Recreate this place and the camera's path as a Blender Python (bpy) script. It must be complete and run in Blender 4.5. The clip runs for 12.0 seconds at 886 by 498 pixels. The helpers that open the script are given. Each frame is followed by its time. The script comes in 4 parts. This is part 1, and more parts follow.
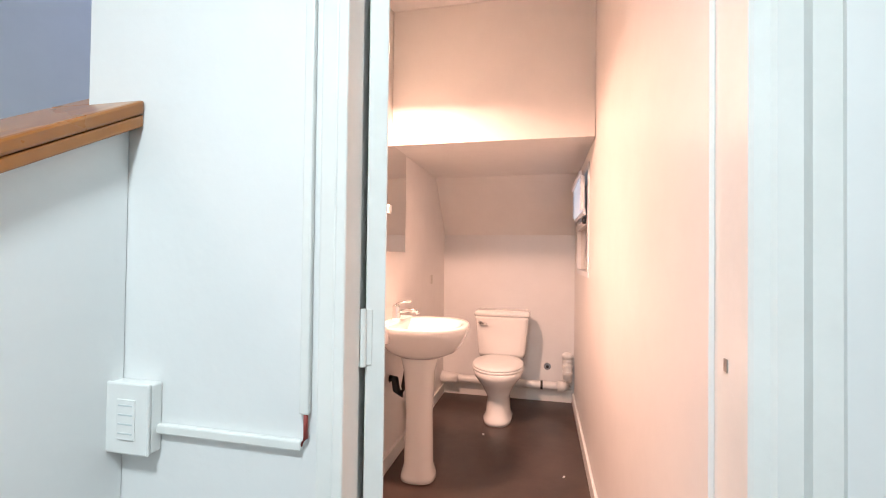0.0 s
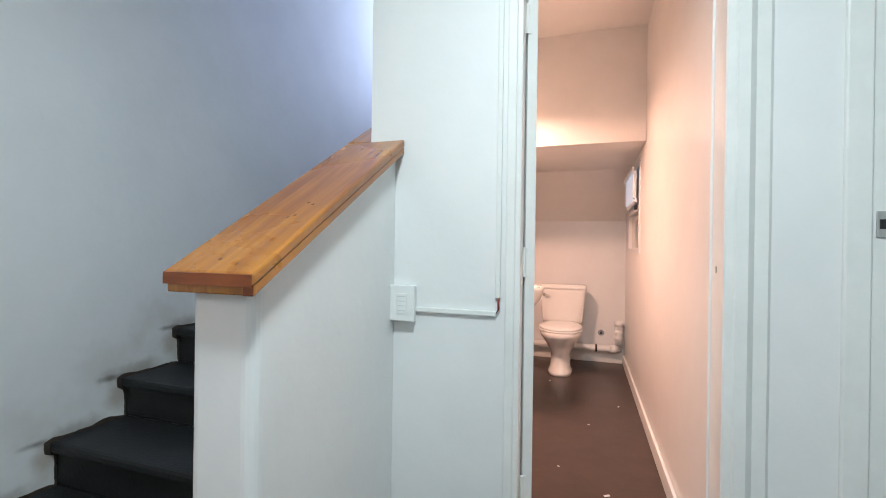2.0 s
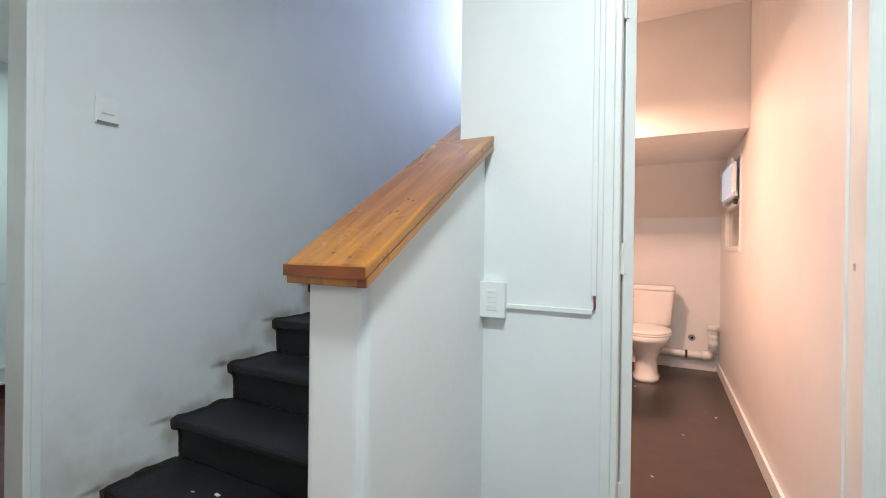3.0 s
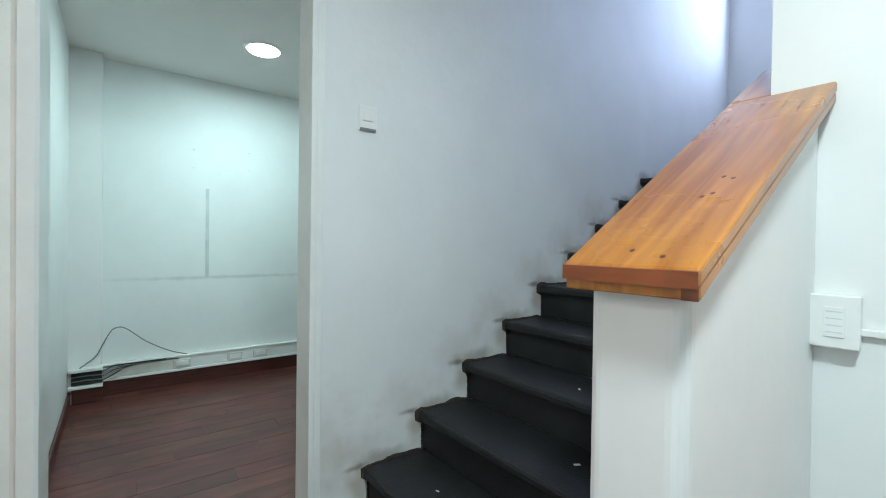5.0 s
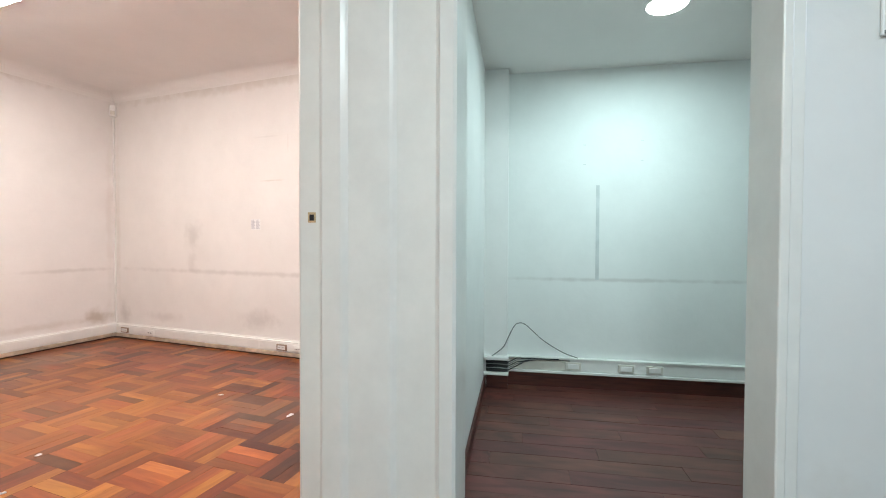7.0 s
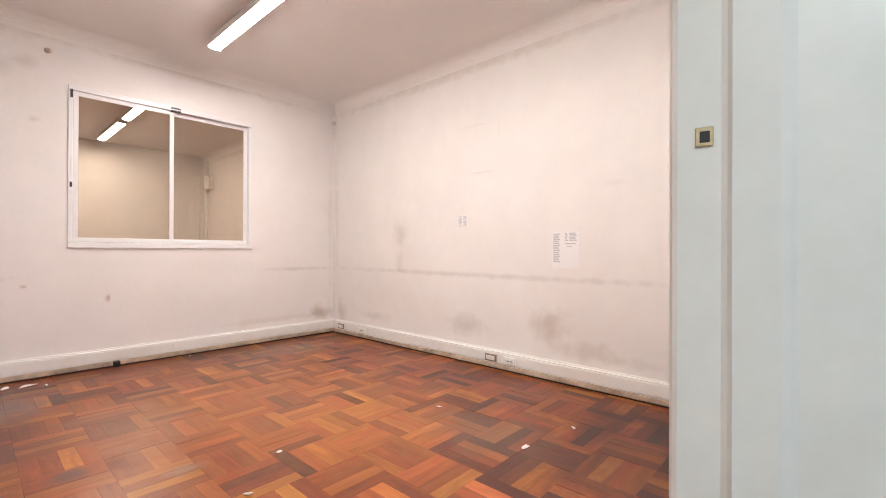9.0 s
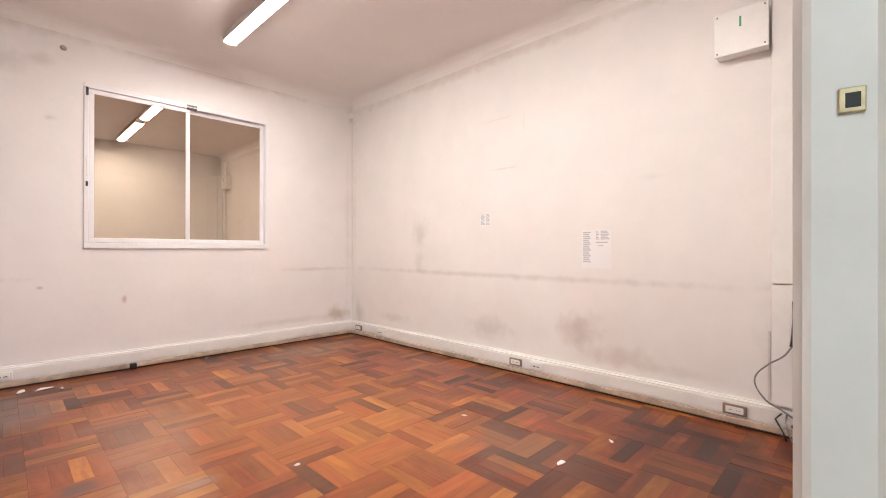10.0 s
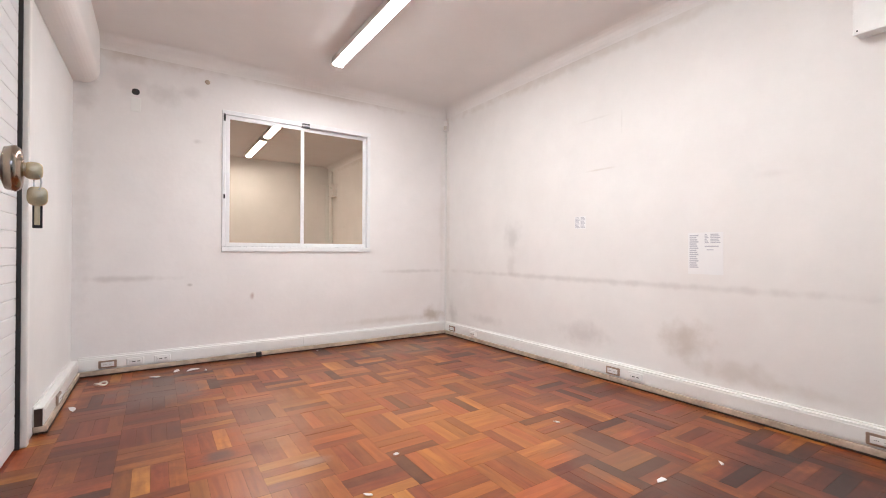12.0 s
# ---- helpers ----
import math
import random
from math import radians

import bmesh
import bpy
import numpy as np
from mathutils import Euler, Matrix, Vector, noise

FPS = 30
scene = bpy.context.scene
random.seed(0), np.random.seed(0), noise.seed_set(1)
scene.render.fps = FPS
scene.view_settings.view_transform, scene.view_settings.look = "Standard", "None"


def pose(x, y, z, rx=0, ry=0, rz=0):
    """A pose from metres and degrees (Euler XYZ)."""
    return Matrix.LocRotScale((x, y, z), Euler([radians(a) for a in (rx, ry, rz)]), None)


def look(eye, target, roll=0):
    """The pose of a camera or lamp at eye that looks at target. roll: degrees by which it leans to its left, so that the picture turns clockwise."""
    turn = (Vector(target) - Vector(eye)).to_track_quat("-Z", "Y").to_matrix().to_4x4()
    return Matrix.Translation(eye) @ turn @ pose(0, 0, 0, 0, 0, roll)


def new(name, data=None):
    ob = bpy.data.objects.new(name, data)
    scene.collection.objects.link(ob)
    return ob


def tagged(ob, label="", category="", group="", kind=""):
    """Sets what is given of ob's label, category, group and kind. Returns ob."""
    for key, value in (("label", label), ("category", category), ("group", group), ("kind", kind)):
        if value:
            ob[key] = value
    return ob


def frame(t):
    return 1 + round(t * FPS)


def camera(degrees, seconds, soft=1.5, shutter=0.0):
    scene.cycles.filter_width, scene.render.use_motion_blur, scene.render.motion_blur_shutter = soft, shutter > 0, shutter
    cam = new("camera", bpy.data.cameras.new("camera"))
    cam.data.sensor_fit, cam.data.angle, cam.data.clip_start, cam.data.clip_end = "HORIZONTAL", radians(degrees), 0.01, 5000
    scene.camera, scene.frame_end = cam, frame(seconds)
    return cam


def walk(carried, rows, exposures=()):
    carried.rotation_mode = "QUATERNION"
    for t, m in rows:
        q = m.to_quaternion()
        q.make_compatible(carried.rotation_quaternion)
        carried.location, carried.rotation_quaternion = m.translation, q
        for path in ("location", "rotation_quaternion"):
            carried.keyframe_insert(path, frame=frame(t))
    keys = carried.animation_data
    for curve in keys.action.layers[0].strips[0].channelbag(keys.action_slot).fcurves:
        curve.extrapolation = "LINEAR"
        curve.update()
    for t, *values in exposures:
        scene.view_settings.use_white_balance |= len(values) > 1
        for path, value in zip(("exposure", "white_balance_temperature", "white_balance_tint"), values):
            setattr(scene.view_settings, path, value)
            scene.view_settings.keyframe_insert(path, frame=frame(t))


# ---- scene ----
cam = camera(91.4, 12.0, soft=1.0)
PATH = [
    (0, (0.426, 0.287, 1.2), (-0.022, 2.236, 1.231), 0.7),
    (0.5, (0.421, -0.004, 1.181), (-0.043, 1.941, 1.204), 1.0),
    (1, (0.396, -0.272, 1.157), (-0.128, 1.659, 1.173), 1.0),
    (1.5, (0.362, -0.473, 1.101), (-0.2, 1.447, 1.114), 0.7),
    (2, (0.313, -0.507, 1.094), (-0.311, 1.393, 1.091), 0.8),
    (2.5, (0.273, -0.529, 1.09), (-0.474, 1.326, 1.08), 0.7),
    (2.7, (0.258, -0.536, 1.083), (-0.552, 1.293, 1.075), 0.7),
    (4.5, (0.043, -0.518, 1.073), (-1.381, 0.886, 1.053), 0.9),
    (5, (-0.05, -0.472, 1.07), (-1.646, 0.733, 1.048), 0.8),
    (5.5, (-0.121, -0.456, 1.092), (-1.907, 0.444, 1.055), 0.6),
    (6, (-0.204, -0.45, 1.072), (-2.145, 0.031, 1.03), 0.3),
    (6.5, (-0.362, -0.446, 1.065), (-2.36, -0.363, 1.025), 0.3),
    (7, (-0.545, -0.481, 1.074), (-2.516, -0.821, 1.032), 0.2),
    (7.5, (-0.739, -0.582, 1.049), (-2.615, -1.276, 1.008), -0.1),
    (9.3, (-0.977, -1.137, 0.955), (-2.672, -2.198, 0.965), 0.2),
    (9.5, (-0.999, -1.161, 0.956), (-2.69, -2.229, 0.966), 0.1),
    (10, (-1.046, -1.206, 0.959), (-2.712, -2.313, 0.963), 0.1),
    (10.5, (-1.079, -1.21, 0.943), (-2.69, -2.396, 0.953), 0.0),
    (11, (-1.086, -1.214, 0.943), (-2.611, -2.508, 0.962), 0.1),
    (11.5, (-1.047, -1.178, 0.959), (-2.487, -2.565, 0.981), 0.1),
    (12, (-1.002, -1.165, 0.973), (-2.395, -2.599, 0.985), 0.2),
]
walk(cam, [(t, look(eye, target, roll)) for t, eye, target, roll in PATH],
     exposures=[(0.0, -0.05, 6400, 11), (1.0, -0.3, 6300, 9), (1.6, -0.3, 6300, 9), (2.7, -0.25, 6500, 9), (4.4, -0.1, 6350, 4), (5.5, 0.1, 6350, 4), (6.3, 0.2, 6450, 6), (7.2, 0.08, 6600, 9),
                (7.7, 0.06, 6600, 10), (10.4, 0.14, 6600, 10), (11.2, 0.15, 6350, 7), (12.0, 0.13, 5950, 4)])

# ---- world and light ----
world = bpy.data.worlds.new("world")
scene.world = world
world.use_nodes = True
wn = world.node_tree
sky = wn.nodes.new("ShaderNodeTexSky")
sky.sky_type = "NISHITA"
sky.sun_disc = False
sky.sun_elevation, sky.sun_rotation = radians(40), radians(200)
wn.links.new(sky.outputs[0], wn.nodes["Background"].inputs[0])
wn.nodes["Background"].inputs[1].default_value = 0.12

# the parquet room is turned against the hall
ROOM = Matrix.Translation((0.599, -0.705, 0)) @ Matrix.Rotation(radians(-10.64), 4, "Z")
HALL = Matrix.Identity(4)


def area_lamp(name, m, sx, sy, power, colour, shape="RECTANGLE"):
    d = bpy.data.lights.new(name, "AREA")
    d.shape, d.size, d.size_y, d.energy, d.color = shape, sx, sy, power, colour
    ob = new(name, d)
    ob.matrix_basis = m
    return ob


COOL, WARM, SKYBLUE, MINT = (0.81, 0.945, 0.985), (1.0, 0.57, 0.42), (0.55, 0.66, 1.0), (0.71, 0.97, 1.0)
HALL_POWER, WC_POWER, BLUE_POWER, STAIR_POWER, EAST_POWER, TUBE_GLOW = 51, 57, 19, 36, 20, 93.0
area_lamp("hall_lamp", pose(0.22, -0.25, 2.565), 0.30, 0.30, HALL_POWER, COOL, "DISK")
area_lamp("wc_lamp", pose(-0.34, 2.15, 2.05), 0.16, 0.16, WC_POWER, WARM, "DISK")
area_lamp("office_lamp", pose(-2.96, 0.27, 2.275), 0.20, 0.20, BLUE_POWER, MINT, "DISK")
# added at the closed end wall for bluish light from upstairs, no skylight built
area_lamp("stair_fill_lamp", pose(-0.95, 3.97, 3.45, -90, 0, 0), 1.1, 1.4, STAIR_POWER, SKYBLUE)
area_lamp("east_window_lamp", pose(1.66, 2.585, 1.65, -90, 0, 0), 0.7, 1.2, EAST_POWER, (0.38, 0.82, 1.0))


# ---- materials ----
def material(name, colour, rough=0.5, metal=0.0, var=0.08, scale=6.0, bump=0.0, bscale=60.0, random_by=0.0, emit=0.0, coat=0.0):
    """Paint, plastic, metal or stone with two scales of variation and fine relief."""
    m = bpy.data.materials.new(name)
    m.use_nodes = True
    nt = m.node_tree
    b = nt.nodes["Principled BSDF"]
    b.inputs["Roughness"].default_value, b.inputs["Metallic"].default_value = rough, metal
    b.inputs["Coat Weight"].default_value = coat
    tc = nt.nodes.new("ShaderNodeTexCoord")
    n1 = nt.nodes.new("ShaderNodeTexNoise")
    n1.inputs["Scale"].default_value, n1.inputs["Detail"].default_value = scale, 8
    n1.inputs["Roughness"].default_value = 0.65
    nt.links.new(tc.outputs["Object"], n1.inputs["Vector"])
    mr = nt.nodes.new("ShaderNodeMapRange")
    mr.inputs["From Min"].default_value, mr.inputs["From Max"].default_value = 0.3, 0.7
    mr.inputs["To Min"].default_value, mr.inputs["To Max"].default_value = 1 - var, 1 + var * 0.5
    nt.links.new(n1.outputs[0], mr.inputs[0])
    mul = nt.nodes.new("ShaderNodeVectorMath")
    mul.operation = "SCALE"
    mul.inputs[0].default_value = colour
    out = mr.outputs[0]
    if random_by:
        oi = nt.nodes.new("ShaderNodeObjectInfo")
        ge = nt.nodes.new("ShaderNodeNewGeometry")
        ad = nt.nodes.new("ShaderNodeMath")
        ad.operation = "ADD"
        nt.links.new(oi.outputs["Random"], ad.inputs[0])
        nt.links.new(ge.outputs["Random Per Island"], ad.inputs[1])
        fr = nt.nodes.new("ShaderNodeMath")
        fr.operation = "FRACT"
        nt.links.new(ad.outputs[0], fr.inputs[0])
        r2 = nt.nodes.new("ShaderNodeMapRange")
        r2.inputs["To Min"].default_value, r2.inputs["To Max"].default_value = 1 - random_by, 1 + random_by
        nt.links.new(fr.outputs[0], r2.inputs[0])
        mm = nt.nodes.new("ShaderNodeMath")
        mm.operation = "MULTIPLY"
        nt.links.new(out, mm.inputs[0])
        nt.links.new(r2.outputs[0], mm.inputs[1])
        out = mm.outputs[0]
    nt.links.new(out, mul.inputs["Scale"])
    nt.links.new(mul.outputs[0], b.inputs["Base Color"])
    if bump:
        n2 = nt.nodes.new("ShaderNodeTexNoise")
        n2.inputs["Scale"].default_value, n2.inputs["Detail"].default_value = bscale, 6
        nt.links.new(tc.outputs["Object"], n2.inputs["Vector"])
        bp = nt.nodes.new("ShaderNodeBump")
        bp.inputs["Strength"].default_value, bp.inputs["Distance"].default_value = bump, 0.004
        nt.links.new(n2.outputs[0], bp.inputs["Height"])
        nt.links.new(bp.outputs[0], b.inputs["Normal"])
    if emit:
        b.inputs["Emission Color"].default_value = (*colour, 1)
        b.inputs["Emission Strength"].default_value = emit
    return m


def wood(name, dark, light, axis, rough=0.35, stretch=14.0, random_by=0.0, scale=5.0, coat=0.0, flat=False):
    """Timber with its grain along the axis 0, 1 or 2."""
    m = bpy.data.materials.new(name)
    m.use_nodes = True
    nt = m.node_tree
    b = nt.nodes["Principled BSDF"]
    b.inputs["Coat Weight"].default_value, b.inputs["Coat Roughness"].default_value = coat, 0.25
    tc = nt.nodes.new("ShaderNodeTexCoord")
    mp = nt.nodes.new("ShaderNodeMapping")
    mp.inputs["Scale"].default_value = [1.0 if i == axis or (flat and i == 2) else stretch for i in range(3)]
    nt.links.new(tc.outputs["Object"], mp.inputs[0])
    vec = mp.outputs[0]
    oi = nt.nodes.new("ShaderNodeObjectInfo")
    ge = nt.nodes.new("ShaderNodeNewGeometry")
    ad = nt.nodes.new("ShaderNodeMath")
    ad.operation = "ADD"
    nt.links.new(oi.outputs["Random"], ad.inputs[0])
    nt.links.new(ge.outputs["Random Per Island"], ad.inputs[1])
    fr = nt.nodes.new("ShaderNodeMath")
    fr.operation = "FRACT"
    nt.links.new(ad.outputs[0], fr.inputs[0])
    if random_by:
        sc = nt.nodes.new("ShaderNodeMath")
        sc.operation = "MULTIPLY"
        sc.inputs[1].default_value = 37.0
        nt.links.new(fr.outputs[0], sc.inputs[0])
        va = nt.nodes.new("ShaderNodeVectorMath")
        nt.links.new(vec, va.inputs[0])
        nt.links.new(sc.outputs[0], va.inputs[1])
        vec = va.outputs[0]
    n1 = nt.nodes.new("ShaderNodeTexNoise")
    n1.inputs["Scale"].default_value, n1.inputs["Detail"].default_value = scale, 10
    n1.inputs["Distortion"].default_value = 0.6
    nt.links.new(vec, n1.inputs["Vector"])
    cr = nt.nodes.new("ShaderNodeValToRGB")
    cr.color_ramp.elements[0].position, cr.color_ramp.elements[1].position = 0.3, 0.68
    cr.color_ramp.elements[0].color, cr.color_ramp.elements[1].color = (*dark, 1), (*light, 1)
    nt.links.new(n1.outputs[0], cr.inputs[0])
    out = cr.outputs[0]
    if random_by:
        hs = nt.nodes.new("ShaderNodeHueSaturation")
        r2 = nt.nodes.new("ShaderNodeMapRange")
        r2.inputs["To Min"].default_value, r2.inputs["To Max"].default_value = 1 - random_by, 1 + random_by
        nt.links.new(fr.outputs[0], r2.inputs[0])
        nt.links.new(r2.outputs[0], hs.inputs["Value"])
        r3 = nt.nodes.new("ShaderNodeMapRange")
        r3.inputs["To Min"].default_value, r3.inputs["To Max"].default_value = 0.488, 0.512
        s3 = nt.nodes.new("ShaderNodeMath")
        s3.operation = "MULTIPLY"
        s3.inputs[1].default_value = 7.3
        f3 = nt.nodes.new("ShaderNodeMath")
        f3.operation = "FRACT"
        nt.links.new(fr.outputs[0], s3.inputs[0])
        nt.links.new(s3.outputs[0], f3.inputs[0])
        nt.links.new(f3.outputs[0], r3.inputs[0])
        nt.links.new(r3.outputs[0], hs.inputs["Hue"])
        nt.links.new(out, hs.inputs["Color"])
        out = hs.outputs[0]
    # worn grey patches at a larger scale
    n3 = nt.nodes.new("ShaderNodeTexNoise")
    n3.inputs["Scale"].default_value, n3.inputs["Detail"].default_value = 1.7, 7
    nt.links.new(ge.outputs["Position"], n3.inputs["Vector"])
    m3 = nt.nodes.new("ShaderNodeMapRange")
    m3.inputs["From Min"].default_value, m3.inputs["From Max"].default_value = 0.52, 0.78
    m3.inputs["To Max"].default_value = 0.8
    nt.links.new(n3.outputs[0], m3.inputs[0])
    mx = nt.nodes.new("ShaderNodeMix")
    mx.data_type = "RGBA"
    nt.links.new(m3.outputs[0], mx.inputs["Factor"])
    nt.links.new(out, mx.inputs["A"])
    mx.inputs["B"].default_value = (*[0.5 * d + 0.12 * l + 0.012 for d, l in zip(dark, light)], 1)
    nt.links.new(mx.outputs["Result"], b.inputs["Base Color"])
    rr = nt.nodes.new("ShaderNodeMapRange")
    rr.inputs["To Min"].default_value, rr.inputs["To Max"].default_value = rough * 0.75, rough * 1.5
    nt.links.new(n3.outputs[0], rr.inputs[0])
    nt.links.new(rr.outputs[0], b.inputs["Roughness"])
    bp = nt.nodes.new("ShaderNodeBump")
    bp.inputs["Strength"].default_value, bp.inputs["Distance"].default_value = 0.25, 0.002
    nt.links.new(n1.outputs[0], bp.inputs["Height"])
    nt.links.new(bp.outputs[0], b.inputs["Normal"])
    return m


def stained(name, base, spots, rough=0.6, bands=()):
    """Old wall paint. Spots of dirt and darker bands: (centre, radii, strength, colour); each a soft patch broken up by
    noise, at its place on the wall.
    """
    m = material(name, base, rough, var=0.05, scale=2.3, bump=0.25, bscale=25)
    nt = m.node_tree
    b = nt.nodes["Principled BSDF"]
    out = b.inputs["Base Color"].links[0].from_socket
    tc = nt.nodes.new("ShaderNodeTexCoord")
    nz = nt.nodes.new("ShaderNodeTexNoise")
    nz.inputs["Scale"].default_value, nz.inputs["Detail"].default_value = 11, 10
    nt.links.new(tc.outputs["Object"], nz.inputs["Vector"])
    for c, r, s, col in spots:
        mp = nt.nodes.new("ShaderNodeMapping")
        mp.vector_type = "TEXTURE"
        mp.inputs["Location"].default_value, mp.inputs["Scale"].default_value = c, r
        nt.links.new(tc.outputs["Object"], mp.inputs[0])
        ln = nt.nodes.new("ShaderNodeVectorMath")
        ln.operation = "LENGTH"
        nt.links.new(mp.outputs[0], ln.inputs[0])
        ad = nt.nodes.new("ShaderNodeMath")
        ad.operation = "MULTIPLY_ADD"
        ad.inputs[1].default_value, ad.inputs[2].default_value = 1.25, -0.62
        nt.links.new(nz.outputs[0], ad.inputs[0])
        su = nt.nodes.new("ShaderNodeMath")
        nt.links.new(ad.outputs[0], su.inputs[0])
        nt.links.new(ln.outputs["Value"], su.inputs[1])
        mr = nt.nodes.new("ShaderNodeMapRange")
        mr.interpolation_type = "SMOOTHSTEP"
        mr.inputs["From Min"].default_value, mr.inputs["From Max"].default_value = 0.0, 1.0
        mr.inputs["To Min"].default_value, mr.inputs["To Max"].default_value = s, 0
        nt.links.new(su.outputs[0], mr.inputs[0])
        mx = nt.nodes.new("ShaderNodeMix")
        mx.data_type = "RGBA"
        nt.links.new(mr.outputs[0], mx.inputs["Factor"])
        nt.links.new(out, mx.inputs["A"])
        mx.inputs["B"].default_value = (*col, 1)
        out = mx.outputs["Result"]
    nt.links.new(out, b.inputs["Base Color"])
    return m


def parquet_wood(name):
    """Varnished mixed hardwood strips, grain along x: few tones, worn pale in the walked middle, red varnish and
    painted-in shade along the walls, grey grime in patches.
    """
    m = wood(name, (0.215, 0.053, 0.0095), (0.33, 0.096, 0.0175), 0, rough=0.31, stretch=8, random_by=0.10, scale=4, coat=0.05)
    nt = m.node_tree
    b = nt.nodes["Principled BSDF"]
    out = b.inputs["Base Color"].links[0].from_socket
    oi = nt.nodes.new("ShaderNodeObjectInfo")
    ge = nt.nodes.new("ShaderNodeNewGeometry")
    ad = nt.nodes.new("ShaderNodeMath")
    nt.links.new(oi.outputs["Random"], ad.inputs[0])
    nt.links.new(ge.outputs["Random Per Island"], ad.inputs[1])
    s5 = nt.nodes.new("ShaderNodeMath")
    s5.operation = "MULTIPLY"
    s5.inputs[1].default_value = 5.17
    f5 = nt.nodes.new("ShaderNodeMath")
    f5.operation = "FRACT"
    nt.links.new(ad.outputs[0], s5.inputs[0])
    nt.links.new(s5.outputs[0], f5.inputs[0])
    tone = nt.nodes.new("ShaderNodeValToRGB")
    tone.color_ramp.interpolation = "CONSTANT"
    tones = ((0.0, (0.28, 0.20, 0.27)), (0.07, (0.44, 0.34, 0.40)), (0.19, (0.70, 0.55, 0.55)), (0.34, (0.92, 0.83, 0.75)), (0.56, (1.08, 1.08, 1.0)), (0.74, (1.28, 1.42, 1.4)), (0.90, (1.6, 2.05, 2.2)))
    for i, (at, col) in enumerate(tones):
        e = tone.color_ramp.elements[i] if i < 2 else tone.color_ramp.elements.new(at)
        e.position, e.color = at, (*col, 1)
    nt.links.new(f5.outputs[0], tone.inputs[0])
    mul = nt.nodes.new("ShaderNodeMix")
    mul.data_type, mul.blend_type = "RGBA", "MULTIPLY"
    mul.inputs["Factor"].default_value = 1.0
    nt.links.new(out, mul.inputs["A"])
    nt.links.new(tone.outputs[0], mul.inputs["B"])
    out = mul.outputs["Result"]
    # broad wear, stains and shade painted along the walls, at their places, each broken up by noise
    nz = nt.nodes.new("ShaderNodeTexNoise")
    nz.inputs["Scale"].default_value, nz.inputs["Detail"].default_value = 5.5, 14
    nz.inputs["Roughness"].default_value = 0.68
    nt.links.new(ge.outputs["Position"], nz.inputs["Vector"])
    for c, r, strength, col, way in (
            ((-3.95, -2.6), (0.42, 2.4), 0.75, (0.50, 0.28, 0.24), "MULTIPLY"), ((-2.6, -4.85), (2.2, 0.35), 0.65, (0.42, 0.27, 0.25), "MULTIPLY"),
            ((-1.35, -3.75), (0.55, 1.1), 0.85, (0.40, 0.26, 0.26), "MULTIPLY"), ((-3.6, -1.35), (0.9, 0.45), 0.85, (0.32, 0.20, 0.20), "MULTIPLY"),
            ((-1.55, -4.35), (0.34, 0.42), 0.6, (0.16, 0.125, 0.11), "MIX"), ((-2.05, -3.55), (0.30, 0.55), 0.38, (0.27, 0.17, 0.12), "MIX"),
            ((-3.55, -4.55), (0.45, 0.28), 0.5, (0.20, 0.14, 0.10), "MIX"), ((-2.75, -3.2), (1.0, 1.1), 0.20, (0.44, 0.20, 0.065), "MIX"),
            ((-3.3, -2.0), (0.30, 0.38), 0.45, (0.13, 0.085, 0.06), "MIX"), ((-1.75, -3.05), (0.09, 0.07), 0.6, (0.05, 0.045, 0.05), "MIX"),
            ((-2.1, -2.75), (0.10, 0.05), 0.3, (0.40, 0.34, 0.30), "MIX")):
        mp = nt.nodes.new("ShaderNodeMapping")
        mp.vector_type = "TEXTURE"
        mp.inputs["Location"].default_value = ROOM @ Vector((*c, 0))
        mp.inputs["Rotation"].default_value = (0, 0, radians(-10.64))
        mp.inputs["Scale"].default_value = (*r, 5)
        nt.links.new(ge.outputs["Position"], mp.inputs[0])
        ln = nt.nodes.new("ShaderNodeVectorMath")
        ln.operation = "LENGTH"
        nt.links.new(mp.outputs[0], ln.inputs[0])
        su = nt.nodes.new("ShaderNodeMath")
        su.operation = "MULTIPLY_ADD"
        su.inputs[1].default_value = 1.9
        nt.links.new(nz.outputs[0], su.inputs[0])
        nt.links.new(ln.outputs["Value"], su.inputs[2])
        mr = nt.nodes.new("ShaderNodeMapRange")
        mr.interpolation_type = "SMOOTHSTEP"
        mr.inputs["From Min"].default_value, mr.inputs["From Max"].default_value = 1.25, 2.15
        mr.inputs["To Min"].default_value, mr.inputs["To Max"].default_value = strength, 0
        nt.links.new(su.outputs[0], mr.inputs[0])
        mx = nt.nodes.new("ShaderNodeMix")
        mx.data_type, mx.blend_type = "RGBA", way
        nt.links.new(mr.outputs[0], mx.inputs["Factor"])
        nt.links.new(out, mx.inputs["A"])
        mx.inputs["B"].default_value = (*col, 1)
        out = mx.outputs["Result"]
    nt.links.new(out, b.inputs["Base Color"])
    return m


